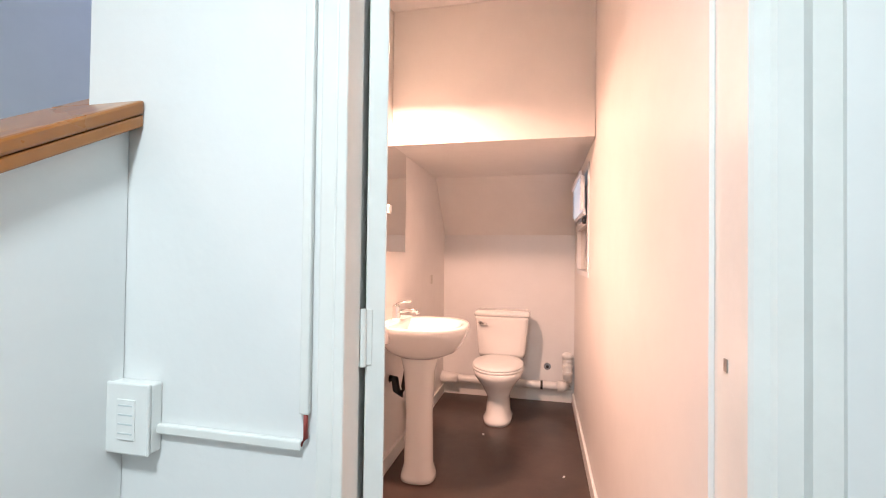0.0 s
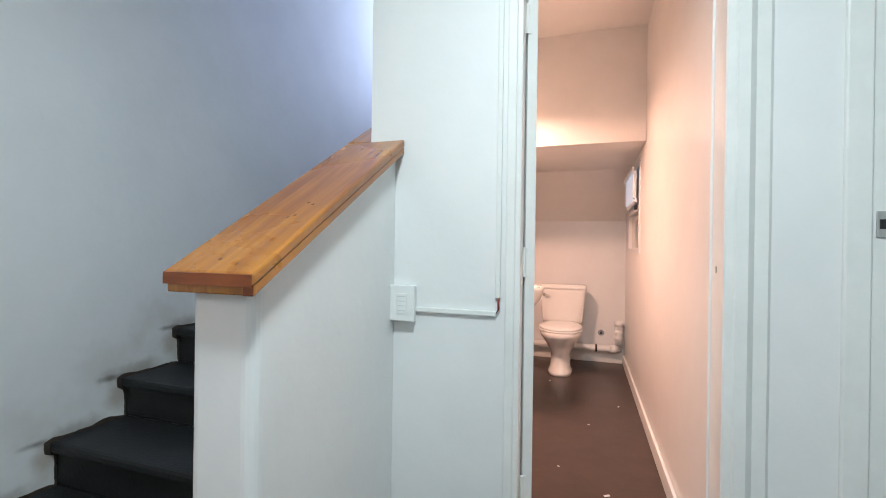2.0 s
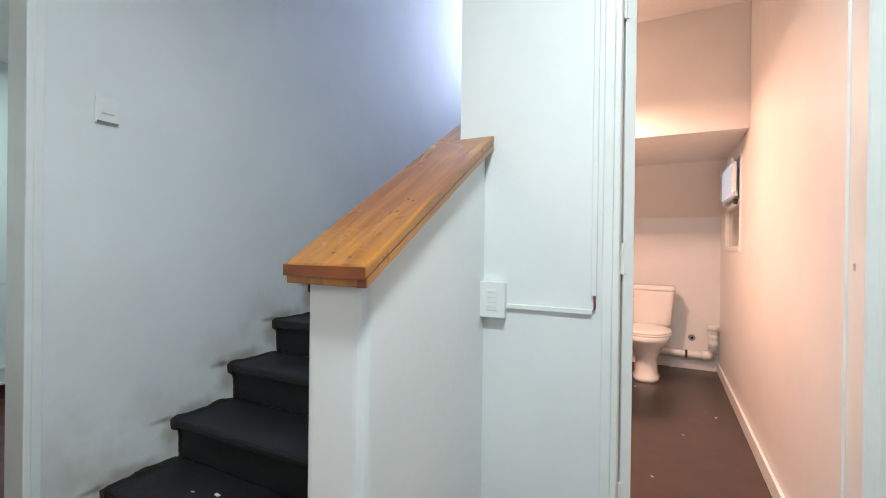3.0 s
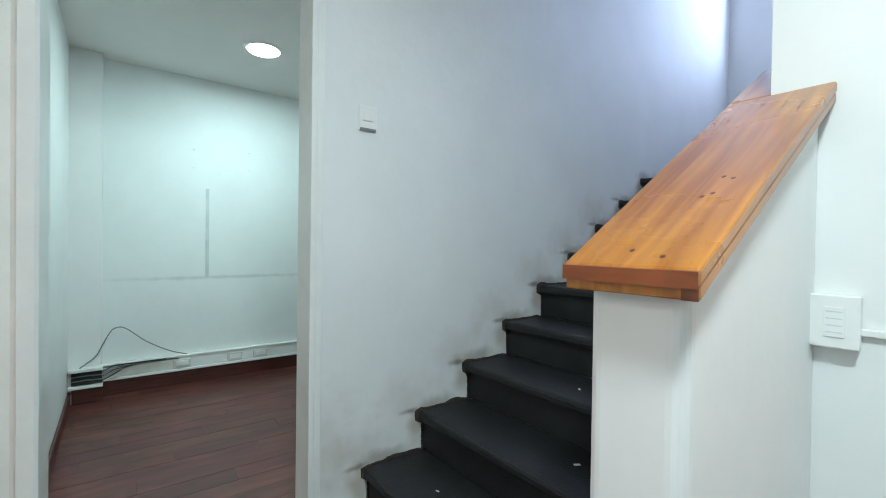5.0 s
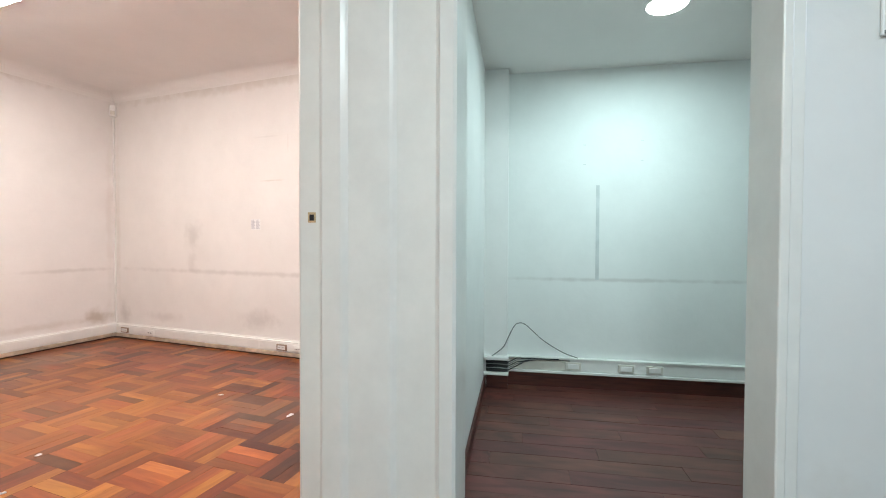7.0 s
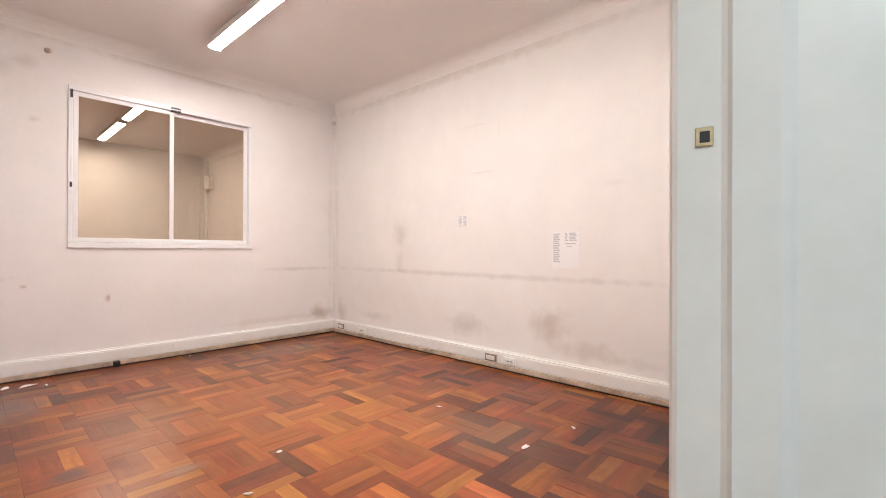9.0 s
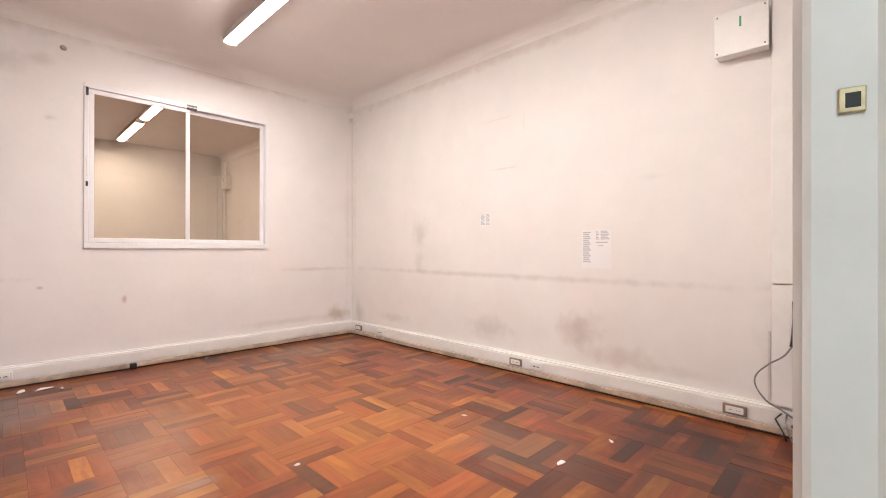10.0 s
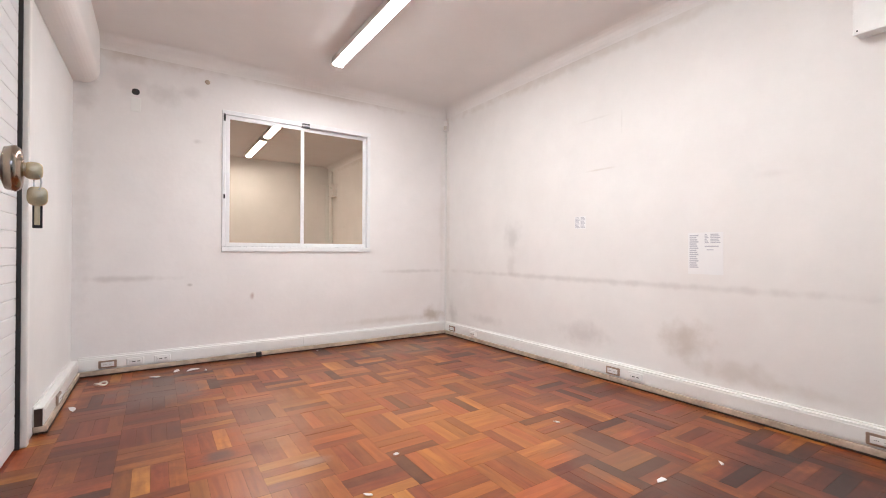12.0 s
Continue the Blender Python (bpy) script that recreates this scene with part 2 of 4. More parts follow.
GREY, BROWNISH = (0.42, 0.39, 0.37), (0.40, 0.32, 0.24)
WALL = material("wall_paint", (0.80, 0.80, 0.79), 0.55, var=0.05, scale=2.0, bump=0.2, bscale=30)
CEILING = material("ceiling_paint", (0.80, 0.78, 0.76), 0.7, var=0.04, scale=1.5)
TRIM = material("trim_gloss_paint", (0.80, 0.80, 0.77), 0.3, var=0.06, scale=7, bump=0.15, bscale=18)
STAIR_WALL = stained("stair_wall_paint", (0.78, 0.79, 0.78), [((-1.675, 0.43 + 0.271 * k, 0.150 + 0.178 * k), (0.3, 0.20, 0.055), 0.55, (0.20, 0.16, 0.12)) for k in range(9)]
                     + [((-1.675, 0.335 + 0.271 * k, 0.06 + 0.178 * k), (0.3, 0.07, 0.12), 0.6, BROWNISH) for k in range(9)]
                     + [((-1.675, 0.32 + 0.271 * k, 0.20 + 0.178 * k), (0.3, 0.24, 0.17), 0.25, BROWNISH) for k in range(7)]
                     + [((-1.675, 0.315 + 0.271 * k, 0.142 + 0.178 * k), (0.3, 0.085, 0.020), 0.7, (0.12, 0.10, 0.08)) for k in range(8)]
                     + [((-1.675, 0.2, 0.25), (0.3, 0.22, 0.35), 0.3, BROWNISH)])
# both room walls: spots, and brownish bands along ceiling, corners and floor
ROOM_RIGHT = stained("room_wall_paint", (0.80, 0.78, 0.76), [
    ((-4.38, -3.0, 0.748), (0.2, 2.6, 0.035), 0.35, GREY), ((-4.38, -2.24, 0.40), (0.2, 0.22, 0.17), 0.45, BROWNISH),
    ((-4.38, -1.95, 0.25), (0.2, 0.36, 0.10), 0.30, BROWNISH), ((-4.38, -3.05, 0.31), (0.2, 0.34, 0.13), 0.38, GREY),
    ((-4.38, -3.90, 1.12), (0.2, 0.16, 0.20), 0.35, GREY), ((-4.38, -3.90, 0.85), (0.2, 0.09, 0.16), 0.25, GREY),
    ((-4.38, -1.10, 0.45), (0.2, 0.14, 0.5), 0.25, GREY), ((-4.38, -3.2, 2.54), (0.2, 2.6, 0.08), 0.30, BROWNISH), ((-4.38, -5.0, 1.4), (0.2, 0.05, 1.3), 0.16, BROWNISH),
    ((-4.38, -2.95, 2.03), (0.2, 0.24, 0.012), 0.16, GREY), ((-4.38, -2.70, 1.95), (0.2, 0.010, 0.12), 0.18, GREY), ((-4.38, -2.9, 1.62), (0.2, 0.22, 0.012), 0.25, BROWNISH), ((-4.38, -1.75, 1.42), (0.2, 0.12, 0.03), 0.12, GREY),
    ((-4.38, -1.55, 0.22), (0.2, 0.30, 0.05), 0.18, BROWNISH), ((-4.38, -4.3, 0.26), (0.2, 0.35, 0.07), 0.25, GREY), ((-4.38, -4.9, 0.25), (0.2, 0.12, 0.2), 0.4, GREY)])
ROOM_WINDOW = stained("room_wall_paint_b", (0.80, 0.78, 0.77), [
    ((-1.28, -5.05, 0.745), (0.42, 0.2, 0.035), 0.4, GREY), ((-3.9, -5.05, 0.75), (0.6, 0.2, 0.03), 0.35, GREY),
    ((-4.2, -5.05, 0.24), (0.20, 0.2, 0.12), 0.6, BROWNISH), ((-1.72, -5.05, 2.33), (0.12, 0.2, 0.07), 0.3, GREY),
    ((-1.30, -5.05, 2.35), (0.16, 0.2, 0.16), 0.25, GREY), ((-1.73, -5.05, 0.68), (0.03, 0.2, 0.02), 0.6, GREY),
    ((-2.23, -5.05, 0.56), (0.025, 0.2, 0.05), 0.6, (0.35, 0.2, 0.17)), ((-1.0, -5.05, 1.2), (0.1, 0.2, 0.9), 0.22, GREY),
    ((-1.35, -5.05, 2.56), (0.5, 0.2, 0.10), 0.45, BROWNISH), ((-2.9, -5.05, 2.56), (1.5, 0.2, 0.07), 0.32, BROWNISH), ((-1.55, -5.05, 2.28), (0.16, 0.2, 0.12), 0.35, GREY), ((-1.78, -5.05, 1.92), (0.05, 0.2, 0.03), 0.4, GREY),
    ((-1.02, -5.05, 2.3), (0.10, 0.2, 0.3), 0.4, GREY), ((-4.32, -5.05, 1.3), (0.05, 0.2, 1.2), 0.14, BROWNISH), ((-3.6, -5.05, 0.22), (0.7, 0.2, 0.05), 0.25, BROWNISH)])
WC_WALL = material("wc_wall_paint", (0.80, 0.78, 0.75), 0.35, var=0.05, scale=2.5, bump=0.15, bscale=20)
OFFICE_WALL = stained("office_wall_paint", (0.78, 0.80, 0.79), [((-3.8, 0.3, 0.79), (0.2, 1.6, 0.022), 0.4, GREY)])
PORCELAIN = material("porcelain", (0.82, 0.80, 0.77), 0.08, var=0.02, scale=3, coat=0.5)
PLASTIC = material("white_plastic", (0.80, 0.80, 0.78), 0.35, var=0.04, scale=12)
OLD_PLASTIC = material("yellowed_plastic", (0.66, 0.64, 0.58), 0.4, var=0.1, scale=12)
GOLD_PLASTIC = material("bronze_plastic", (0.34, 0.25, 0.19), 0.35, metal=0.4, var=0.1, scale=20)
DARK = material("black_rubber", (0.015, 0.015, 0.016), 0.5, var=0.2, scale=20)
CABLE = material("grey_cable", (0.22, 0.23, 0.23), 0.5, var=0.1, scale=20)
CABLE_GREY = material("grey_wall_mark", (0.60, 0.64, 0.64), 0.6, var=0.15, scale=9)
CHROME = material("chrome", (0.8, 0.8, 0.8), 0.12, metal=1.0, var=0.04, scale=15)
BRASS = material("worn_brass", (0.62, 0.50, 0.32), 0.38, metal=1.0, var=0.3, scale=40)
STEEL = material("brushed_steel", (0.55, 0.54, 0.52), 0.3, metal=1.0, var=0.15, scale=40)
AGED_STEEL = material("aged_bronze_steel", (0.36, 0.29, 0.23), 0.22, metal=1.0, var=0.2, scale=30)
ALUMINIUM = material("white_aluminium", (0.78, 0.79, 0.80), 0.3, var=0.04, scale=9)
MIRROR_FILM = material("mirror_film_glass", (0.61, 0.53, 0.43), 0.012, metal=1.0, var=0.03, scale=1.2)
MIRROR = material("mirror_glass", (0.85, 0.85, 0.84), 0.01, metal=1.0, var=0.01, scale=1.2)
STAIR_PAINT = material("black_stair_covering", (0.009, 0.0095, 0.0105), 0.62, var=0.5, scale=9, bump=0.5, bscale=90)
STAIR_EDGE = material("dark_brown_paint_edge", (0.06, 0.045, 0.033), 0.7, var=0.6, scale=30)
WC_FLOOR = material("dark_brown_vinyl", (0.060, 0.036, 0.028), 0.32, var=0.35, scale=5, bump=0.15, bscale=14)
HALL_FLOOR = wood("hall_floor_wood", (0.035, 0.018, 0.012), (0.09, 0.045, 0.03), 1)
SKIRTING = wood("red_brown_skirting", (0.055, 0.014, 0.010), (0.12, 0.032, 0.022), 1)
PINE = wood("varnished_pine", (0.25, 0.070, 0.008), (0.50, 0.200, 0.030), 1, rough=0.24, stretch=14, scale=2.6, coat=0.5, flat=True)
END_GRAIN = wood("pine_end_grain", (0.14, 0.028, 0.005), (0.29, 0.070, 0.012), 0, rough=0.3, stretch=6, scale=8, coat=0.4)
KNOT = material("pine_knot", (0.10, 0.03, 0.012), 0.4, var=0.4, scale=60)
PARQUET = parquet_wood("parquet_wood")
PLANK = wood("dark_plank_wood", (0.055, 0.016, 0.012), (0.145, 0.043, 0.033), 1, rough=0.36, stretch=5, random_by=0.14, scale=3.2, coat=0.1)
SUBFLOOR = material("floor_joint_dirt", (0.075, 0.030, 0.014), 0.8, var=0.3)
PAPER = material("printed_paper", (0.82, 0.82, 0.82), 0.7, var=0.02)
INK = material("grey_print", (0.53, 0.53, 0.57), 0.7, var=0.1)
TUBE = material("glowing_tube_diffuser", (1.0, 0.90, 0.862), 0.4, emit=TUBE_GLOW, var=0)
LAMP_DISC = material("glowing_lamp_disc", (0.90, 1.0, 1.0), 0.4, emit=20.0, var=0)
WARM_DISC = material("glowing_warm_globe", (1.0, 0.72, 0.52), 0.4, emit=6.0, var=0)
FROSTED = material("frosted_daylight_pane", (0.62, 0.74, 0.90), 0.35, emit=0.55, var=0.05)


# ---- shapes ----
def box(bm, x0, x1, y0, y1, z0, z1, bevel=0.0, m=None):
    made = bmesh.ops.create_cube(bm, size=1.0)["verts"]
    for v in made:
        v.co = Vector((x0 + (x1 - x0) * (v.co.x + 0.5), y0 + (y1 - y0) * (v.co.y + 0.5), z0 + (z1 - z0) * (v.co.z + 0.5)))
    if bevel:
        edges = list({e for v in made for e in v.link_edges})
        made = bmesh.ops.bevel(bm, geom=edges, offset=bevel, segments=2, affect="EDGES", profile=0.5)["verts"]
    if m:
        for v in made:
            v.co = m @ v.co
    return bm


def boxed(*sizes, bevel=0.0):
    bm = bmesh.new()
    for s in sizes:
        box(bm, *s, bevel=bevel)
    return bm


def rod(points, radius, sides=8):
    """A round bar through the points."""
    bm = bmesh.new()
    pts = [Vector(p) for p in points]
    rings = []
    for i, p in enumerate(pts):
        t = (pts[min(i + 1, len(pts) - 1)] - pts[max(i - 1, 0)]).normalized()
        u = t.cross(Vector((0, 0, 1)) if abs(t.z) < 0.9 else Vector((1, 0, 0))).normalized()
        w = t.cross(u)
        rings.append([bm.verts.new(p + radius * (math.cos(a) * u + math.sin(a) * w)) for a in [2 * math.pi * k / sides for k in range(sides)]])
    for a, b in zip(rings, rings[1:]):
        for k in range(sides):
            bm.faces.new((a[k], a[(k + 1) % sides], b[(k + 1) % sides], b[k]))
    bm.faces.new(rings[0][::-1]), bm.faces.new(rings[-1])
    return bm


def eased(points, n=6):
    """More points along a smooth curve through the points."""
    p = [Vector(q) for q in points]
    p = [2 * p[0] - p[1]] + p + [2 * p[-1] - p[-2]]
    out = []
    for a, q, c, d in zip(p, p[1:], p[2:], p[3:]):
        for k in range(n):
            u = k / n
            out.append(0.5 * ((2 * q) + (c - a) * u + (2 * a - 5 * q + 4 * c - d) * u * u + (3 * q - a - 3 * c + d) * u ** 3))
    return out + [p[-2]]


def lathe(sections, sides=32):
    """Closed rings (cx, cy, z, rx, ry, power) stacked into a solid; power above 2 squares the outline."""
    bm = bmesh.new()
    rings = []
    for cx, cy, z, rx, ry, power in sections:
        ring = []
        for k in range(sides):
            a = 2 * math.pi * k / sides
            c, s = math.cos(a), math.sin(a)
            ring.append(bm.verts.new((cx + rx * math.copysign(abs(c) ** (2 / power), c), cy + ry * math.copysign(abs(s) ** (2 / power), s), z)))
        rings.append(ring)
    for a, b in zip(rings, rings[1:]):
        for k in range(sides):
            bm.faces.new((a[k], a[(k + 1) % sides], b[(k + 1) % sides], b[k]))
    bm.faces.new(rings[0][::-1]), bm.faces.new(rings[-1])
    return bm


def finish(ob, bm, mat, smooth):
    bmesh.ops.recalc_face_normals(bm, faces=bm.faces[:])
    bm.to_mesh(ob.data)
    bm.free()
    if smooth:
        for p in ob.data.polygons:
            p.use_smooth = True
    ob.data.materials.append(mat)


def part(name, bm, mat, parent, label="", smooth=False):
    ob = new(name, bpy.data.meshes.new(name))
    finish(ob, bm, mat, smooth)
    ob.parent = parent
    return tagged(ob, label)


def solid(name, bm, mat, m=HALL, label="", category="", kind="", smooth=False, group=""):
    """A thing of one mesh, or a piece of the setting."""
    ob = new(name, bpy.data.meshes.new(name))
    finish(ob, bm, mat, smooth)
    ob.matrix_basis = m
    return tagged(ob, label, category, group, kind)


def thing(name, label, category, m=HALL, group="", kind=""):
    ob = new(name)
    ob.matrix_basis = m
    ob.empty_display_size = 0.1
    return tagged(ob, label, category, group, kind)


def setting(name, label, mat, *sizes, m=HALL, bevel=0.0):
    return solid(name, boxed(*sizes, bevel=bevel), mat, m, label, name.split("_")[0], "structure")


# ---- the large structure: hall, stairwell, toilet room, office, side room ----
S = 0.97           # the face of the wall with the toilet door
SX = -1.675        # the face of the stair wall
END = 4.03
setting("floor_hall", "dark brown worn wooden hall floor", HALL_FLOOR, (SX, 2.0, -1.9, S, -0.1, -0.012))
setting("ceiling_hall", "plain white painted hall ceiling", CEILING, (-1.775, 2.2, -2.1, S, 2.6, 2.7))
setting("wall_toilet", "glossy white painted partition wall beside the toilet door", WALL, (-0.465, 0.095, S, S + 0.10, 0, 2.6))
setting("wall_between_doors", "narrow white wall between two doors", WALL, (0.735, 1.05, S, S + 0.10, 0, 2.6))
setting("wall_over_toilet_door", "white wall over the toilet door", WALL, (0.095, 0.735, S, S + 0.10, 2.24, 2.6))
setting("wall_over_side_door", "white wall over the side room door", WALL, (1.05, 1.95, S, S + 0.10, 2.24, 2.6))
setting("wall_past_side_door", "white wall past the side room door", WALL, (1.95, 2.2, S, S + 0.10, 0, 2.6))
setting("wall_partition", "thin white partition between stairs and toilet", WC_WALL, (-0.465, -0.42, S + 0.10, END, 0, 4.8), (-0.465, -0.42, S, S + 0.1, 2.6, 4.8))
solid("wall_stair", boxed((SX - 0.1, SX, 0.120, END, 0, 4.8), (SX - 0.1, SX, -0.65, 0.120, 2.24, 2.75)), STAIR_WALL, HALL,
      "white stair wall stained brown along the steps", "wall", "structure")
setting("wall_stair_end", "white wall closing the stairwell", WALL, (SX - 0.1, 1.2, END, END + 0.1, 0, 4.9))
setting("ceiling_stairwell", "white stairwell ceiling", CEILING, (SX - 0.1, -0.42, S, END, 4.8, 4.9), (SX - 0.1, -0.42, S - 0.1, S, 2.7, 4.9))
setting("wall_east", "plain white hall wall", WALL, (2.0, 2.1, -2.1, S, 0, 2.6))
setting("wall_south", "plain white hall wall beside the office door", WALL, (-1.36, 2.2, -0.84, -0.70, 0, 2.6), (-2.23, -1.36, -0.84, -0.70, 2.22, 2.6), m=ROOM)

# toilet room
setting("floor_toilet", "dark brown vinyl toilet floor", WC_FLOOR, (-0.42, 0.69, S, END, -0.1, 0.002))
setting("wall_toilet_right", "white gloss painted toilet wall", WC_WALL, (0.69, 0.79, S + 0.1, 2.92, 0, 2.6), (0.69, 0.79, 3.72, END, 0, 2.6),
        (0.69, 0.79, 2.92, 3.72, 0, 1.08), (0.69, 0.79, 2.92, 3.72, 1.76, 2.6))
setting("ceiling_toilet", "white toilet ceiling", CEILING, (-0.42, 1.05, S + 0.1, END, 2.6, 2.7))
bm = bmesh.new()
prof = [(2.63, 2.6), (2.63, 1.828), (3.66, 1.828), (END - 0.003, 1.385), (END - 0.003, 2.6)]
a = [bm.verts.new((-0.418, y, z)) for y, z in prof]
b = [bm.verts.new((0.688, y, z)) for y, z in prof]
bm.faces.new(a), bm.faces.new(b[::-1])
for i in range(5):
    bm.faces.new((a[i], a[(i + 1) % 5], b[(i + 1) % 5], b[i]))
solid("wall_bulkhead", bm, WC_WALL, HALL, "white boxed bulkhead under the upper stairs", "wall", "structure")
setting("baseboard_toilet_right", "thin white toilet skirting", TRIM, (0.672, 0.688, S + 0.1, END - 0.02, 0, 0.085), bevel=0.004)
setting("baseboard_toilet_back", "white painted toilet skirting", TRIM, (-0.418, 0.67, END - 0.022, END - 0.002, 0, 0.105), bevel=0.004)
setting("baseboard_toilet_left", "white painted toilet skirting", TRIM, (-0.418, -0.402, 1.2, END - 0.025, 0, 0.085), bevel=0.004)

# small office behind the stair wall
OX, OC = -3.8, 2.30
setting("floor_office_base", "dark underlay of the office floor", SUBFLOOR, (OX, SX, -0.72, 2.3, -0.1, -0.006))
setting("ceiling_office", "pale office ceiling", CEILING, (OX, SX - 0.1, -0.72, 2.3, OC, OC + 0.1))
setting("wall_office_back", "pale white office wall with a scar line", OFFICE_WALL, (OX - 0.1, OX, -0.82, 2.4, 0, OC))
setting("wall_office_side", "pale white office side wall", WALL, (OX, -1.95, -0.79, -0.72, 0, OC))
setting("wall_office_far", "plain office wall", WALL, (OX, SX - 0.1, 2.3, 2.4, 0, OC))
setting("column_office", "shallow white corner column", WALL, (OX, OX + 0.10, -0.72, -0.55, 0, OC))

# parquet room, in its own turned frame
RX, RY, RL, RN, RC = -4.38, -5.05, -0.95, -0.865, 2.66
setting("floor_parquet_base", "dark underlay of the parquet", SUBFLOOR, (RX - 0.1, 0.4, RY - 0.1, -0.72, -0.1, -0.006), m=ROOM)
setting("ceiling_room", "white room ceiling", CEILING, (RX - 0.1, 0.4, RY - 0.1, -0.84, RC, RC + 0.1), m=ROOM)
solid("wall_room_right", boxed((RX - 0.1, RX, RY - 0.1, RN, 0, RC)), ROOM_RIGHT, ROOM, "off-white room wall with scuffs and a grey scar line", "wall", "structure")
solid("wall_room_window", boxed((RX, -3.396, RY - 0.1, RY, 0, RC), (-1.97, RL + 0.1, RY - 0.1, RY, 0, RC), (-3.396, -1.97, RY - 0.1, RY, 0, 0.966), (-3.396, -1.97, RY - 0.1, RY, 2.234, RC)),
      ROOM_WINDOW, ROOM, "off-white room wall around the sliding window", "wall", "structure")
setting("wall_room_left", "short off-white room wall with a painted end trim", WALL, (RL, RL + 0.1, RY, -3.66, 0, RC), m=ROOM)
setting("wall_room_north", "plain off-white room wall", WALL, (RX, -2.27, RN, RN + 0.05, 0, RC), m=ROOM)
setting("wall_room_closing", "plain off-white room wall", WALL, (RL + 0.1, 0.3, -3.56, -3.46, 0, RC), (0.3, 0.4, -3.56, -0.84, 0, RC), m=ROOM)
bm = boxed((RL - 0.16, RL + 0.12, RY + 0.001, -0.90, 2.27, RC - 0.001))
bmesh.ops.bevel(bm, geom=[e for e in bm.edges if all(v.co.z < 2.3 for v in e.verts) and abs(e.verts[0].co.y - e.verts[1].co.y) > 1], offset=0.10, segments=8, affect="EDGES", profile=0.5)
solid("beam_room", bm, CEILING, ROOM, "rounded white ceiling beam", "beam", "structure")


def cove(length):
    """A hollow plaster cornice along x, wall behind at y = 0, ceiling at z = 0."""
    bm = bmesh.new()
    r = 0.10
    prof = [(0, 0), (0, -r)] + [(r - r * math.cos(radians(q)), -r + r * math.sin(radians(q))) for q in range(15, 90, 15)] + [(r, 0)]
    n = len(prof)
    a = [bm.verts.new((0, y, z)) for y, z in prof]
    b = [bm.verts.new((length, y, z)) for y, z in prof]
    bm.faces.new(a), bm.faces.new(b[::-1])
    for i in range(n):
        bm.faces.new((a[i], a[(i + 1) % n], b[(i + 1) % n], b[i]))
    return bm


solid("trim_cornice_window", cove(RL - RX), CEILING, ROOM @ pose(RX, RY + 0.001, RC - 0.001), "hollow white plaster cornice", "cornice", "structure", smooth=False)
solid("trim_cornice_right", cove(RN - RY), CEILING, ROOM @ pose(RX + 0.001, RN, RC - 0.001, 0, 0, -90), "hollow white plaster cornice", "cornice", "structure")

# side room behind the second door
setting("floor_side_room", "dark red brown wooden floor", HALL_FLOOR, (1.05, 3.2, S, 2.7, -0.1, 0.0))
setting("wall_side_room", "white side room wall", WALL, (0.95, 1.05, S + 0.1, 2.7, 0, 2.6), (1.05, 1.25, 2.6, 2.7, 0, 2.6), (2.07, 3.2, 2.6, 2.7, 0, 2.6),
        (1.25, 2.07, 2.6, 2.7, 0, 1.0), (1.25, 2.07, 2.6, 2.7, 2.33, 2.6), (3.2, 3.3, S, 2.7, 0, 2.6), (2.2, 3.2, S, S + 0.1, 0, 2.6))
setting("ceiling_side_room", "white side room ceiling", CEILING, (1.05, 3.2, S, 2.7, 2.6, 2.7))

# ---- stairs, half wall and its timber cap ----
stairs = thing("staircase", "dark painted staircase with worn rounded nosings", "stairs", kind="structure")
for k in range(9):
    y, z = 0.351 + 0.271 * k, 0.135 + 0.178 * k
    bm = boxed((SX + 0.002, -0.468, y, y + 0.31, z - 0.045, z), bevel=0.014)
    part("tread", bm, STAIR_PAINT, stairs)
    part("riser", boxed((SX + 0.002, -0.468, y + 0.03, y + 0.30, max(z - 0.178, 0.0), z - 0.0455)), STAIR_PAINT, stairs)
# black stair paint slopped over the wall in a ragged edge along the steps
outline = []
for k in range(9):
    y, z = 0.351 + 0.271 * k, 0.135 + 0.178 * k
    outline += [((y + 0.028, z - 0.178), (-1, 0.3)), ((y + 0.026, z - 0.06), (-1, 0)), ((y - 0.002, z - 0.040), (-1, -0.3)), ((y - 0.004, z - 0.006), (-1, 0.6)), ((y + 0.02, z), (-0.2, 1)), ((y + 0.27, z), (-0.3, 1))]
rng = random.Random(8)
bm = bmesh.new()
before = None
for (p, u), (q, w) in zip(outline, outline[1:]):
    n = max(2, int(math.hypot(q[0] - p[0], q[1] - p[1]) / 0.012))
    for i in range(n):
        f = i / n
        y, z = p[0] + (q[0] - p[0]) * f, p[1] + (q[1] - p[1]) * f
        d = Vector((0, u[0] + (w[0] - u[0]) * f, u[1] + (w[1] - u[1]) * f)).normalized()
        wide = 0.005 + 0.018 * max(0.0, noise.noise((y * 9, z * 9, 3.1))) + rng.uniform(0, 0.003)
        c = Vector((SX + 0.0015, y, max(z, 0.001)))
        pair = [bm.verts.new(c - d * 0.02), bm.verts.new(c + d * wide)]
        if before:
            bm.faces.new((before[0], pair[0], pair[1], before[1]))
        before = pair
part("paint_edge", bm, STAIR_EDGE, stairs, "ragged dark paint edge on the wall")
part("landing", boxed((SX + 0.002, -0.468, 2.80, END, 1.42, 1.5585)), STAIR_PAINT, stairs)

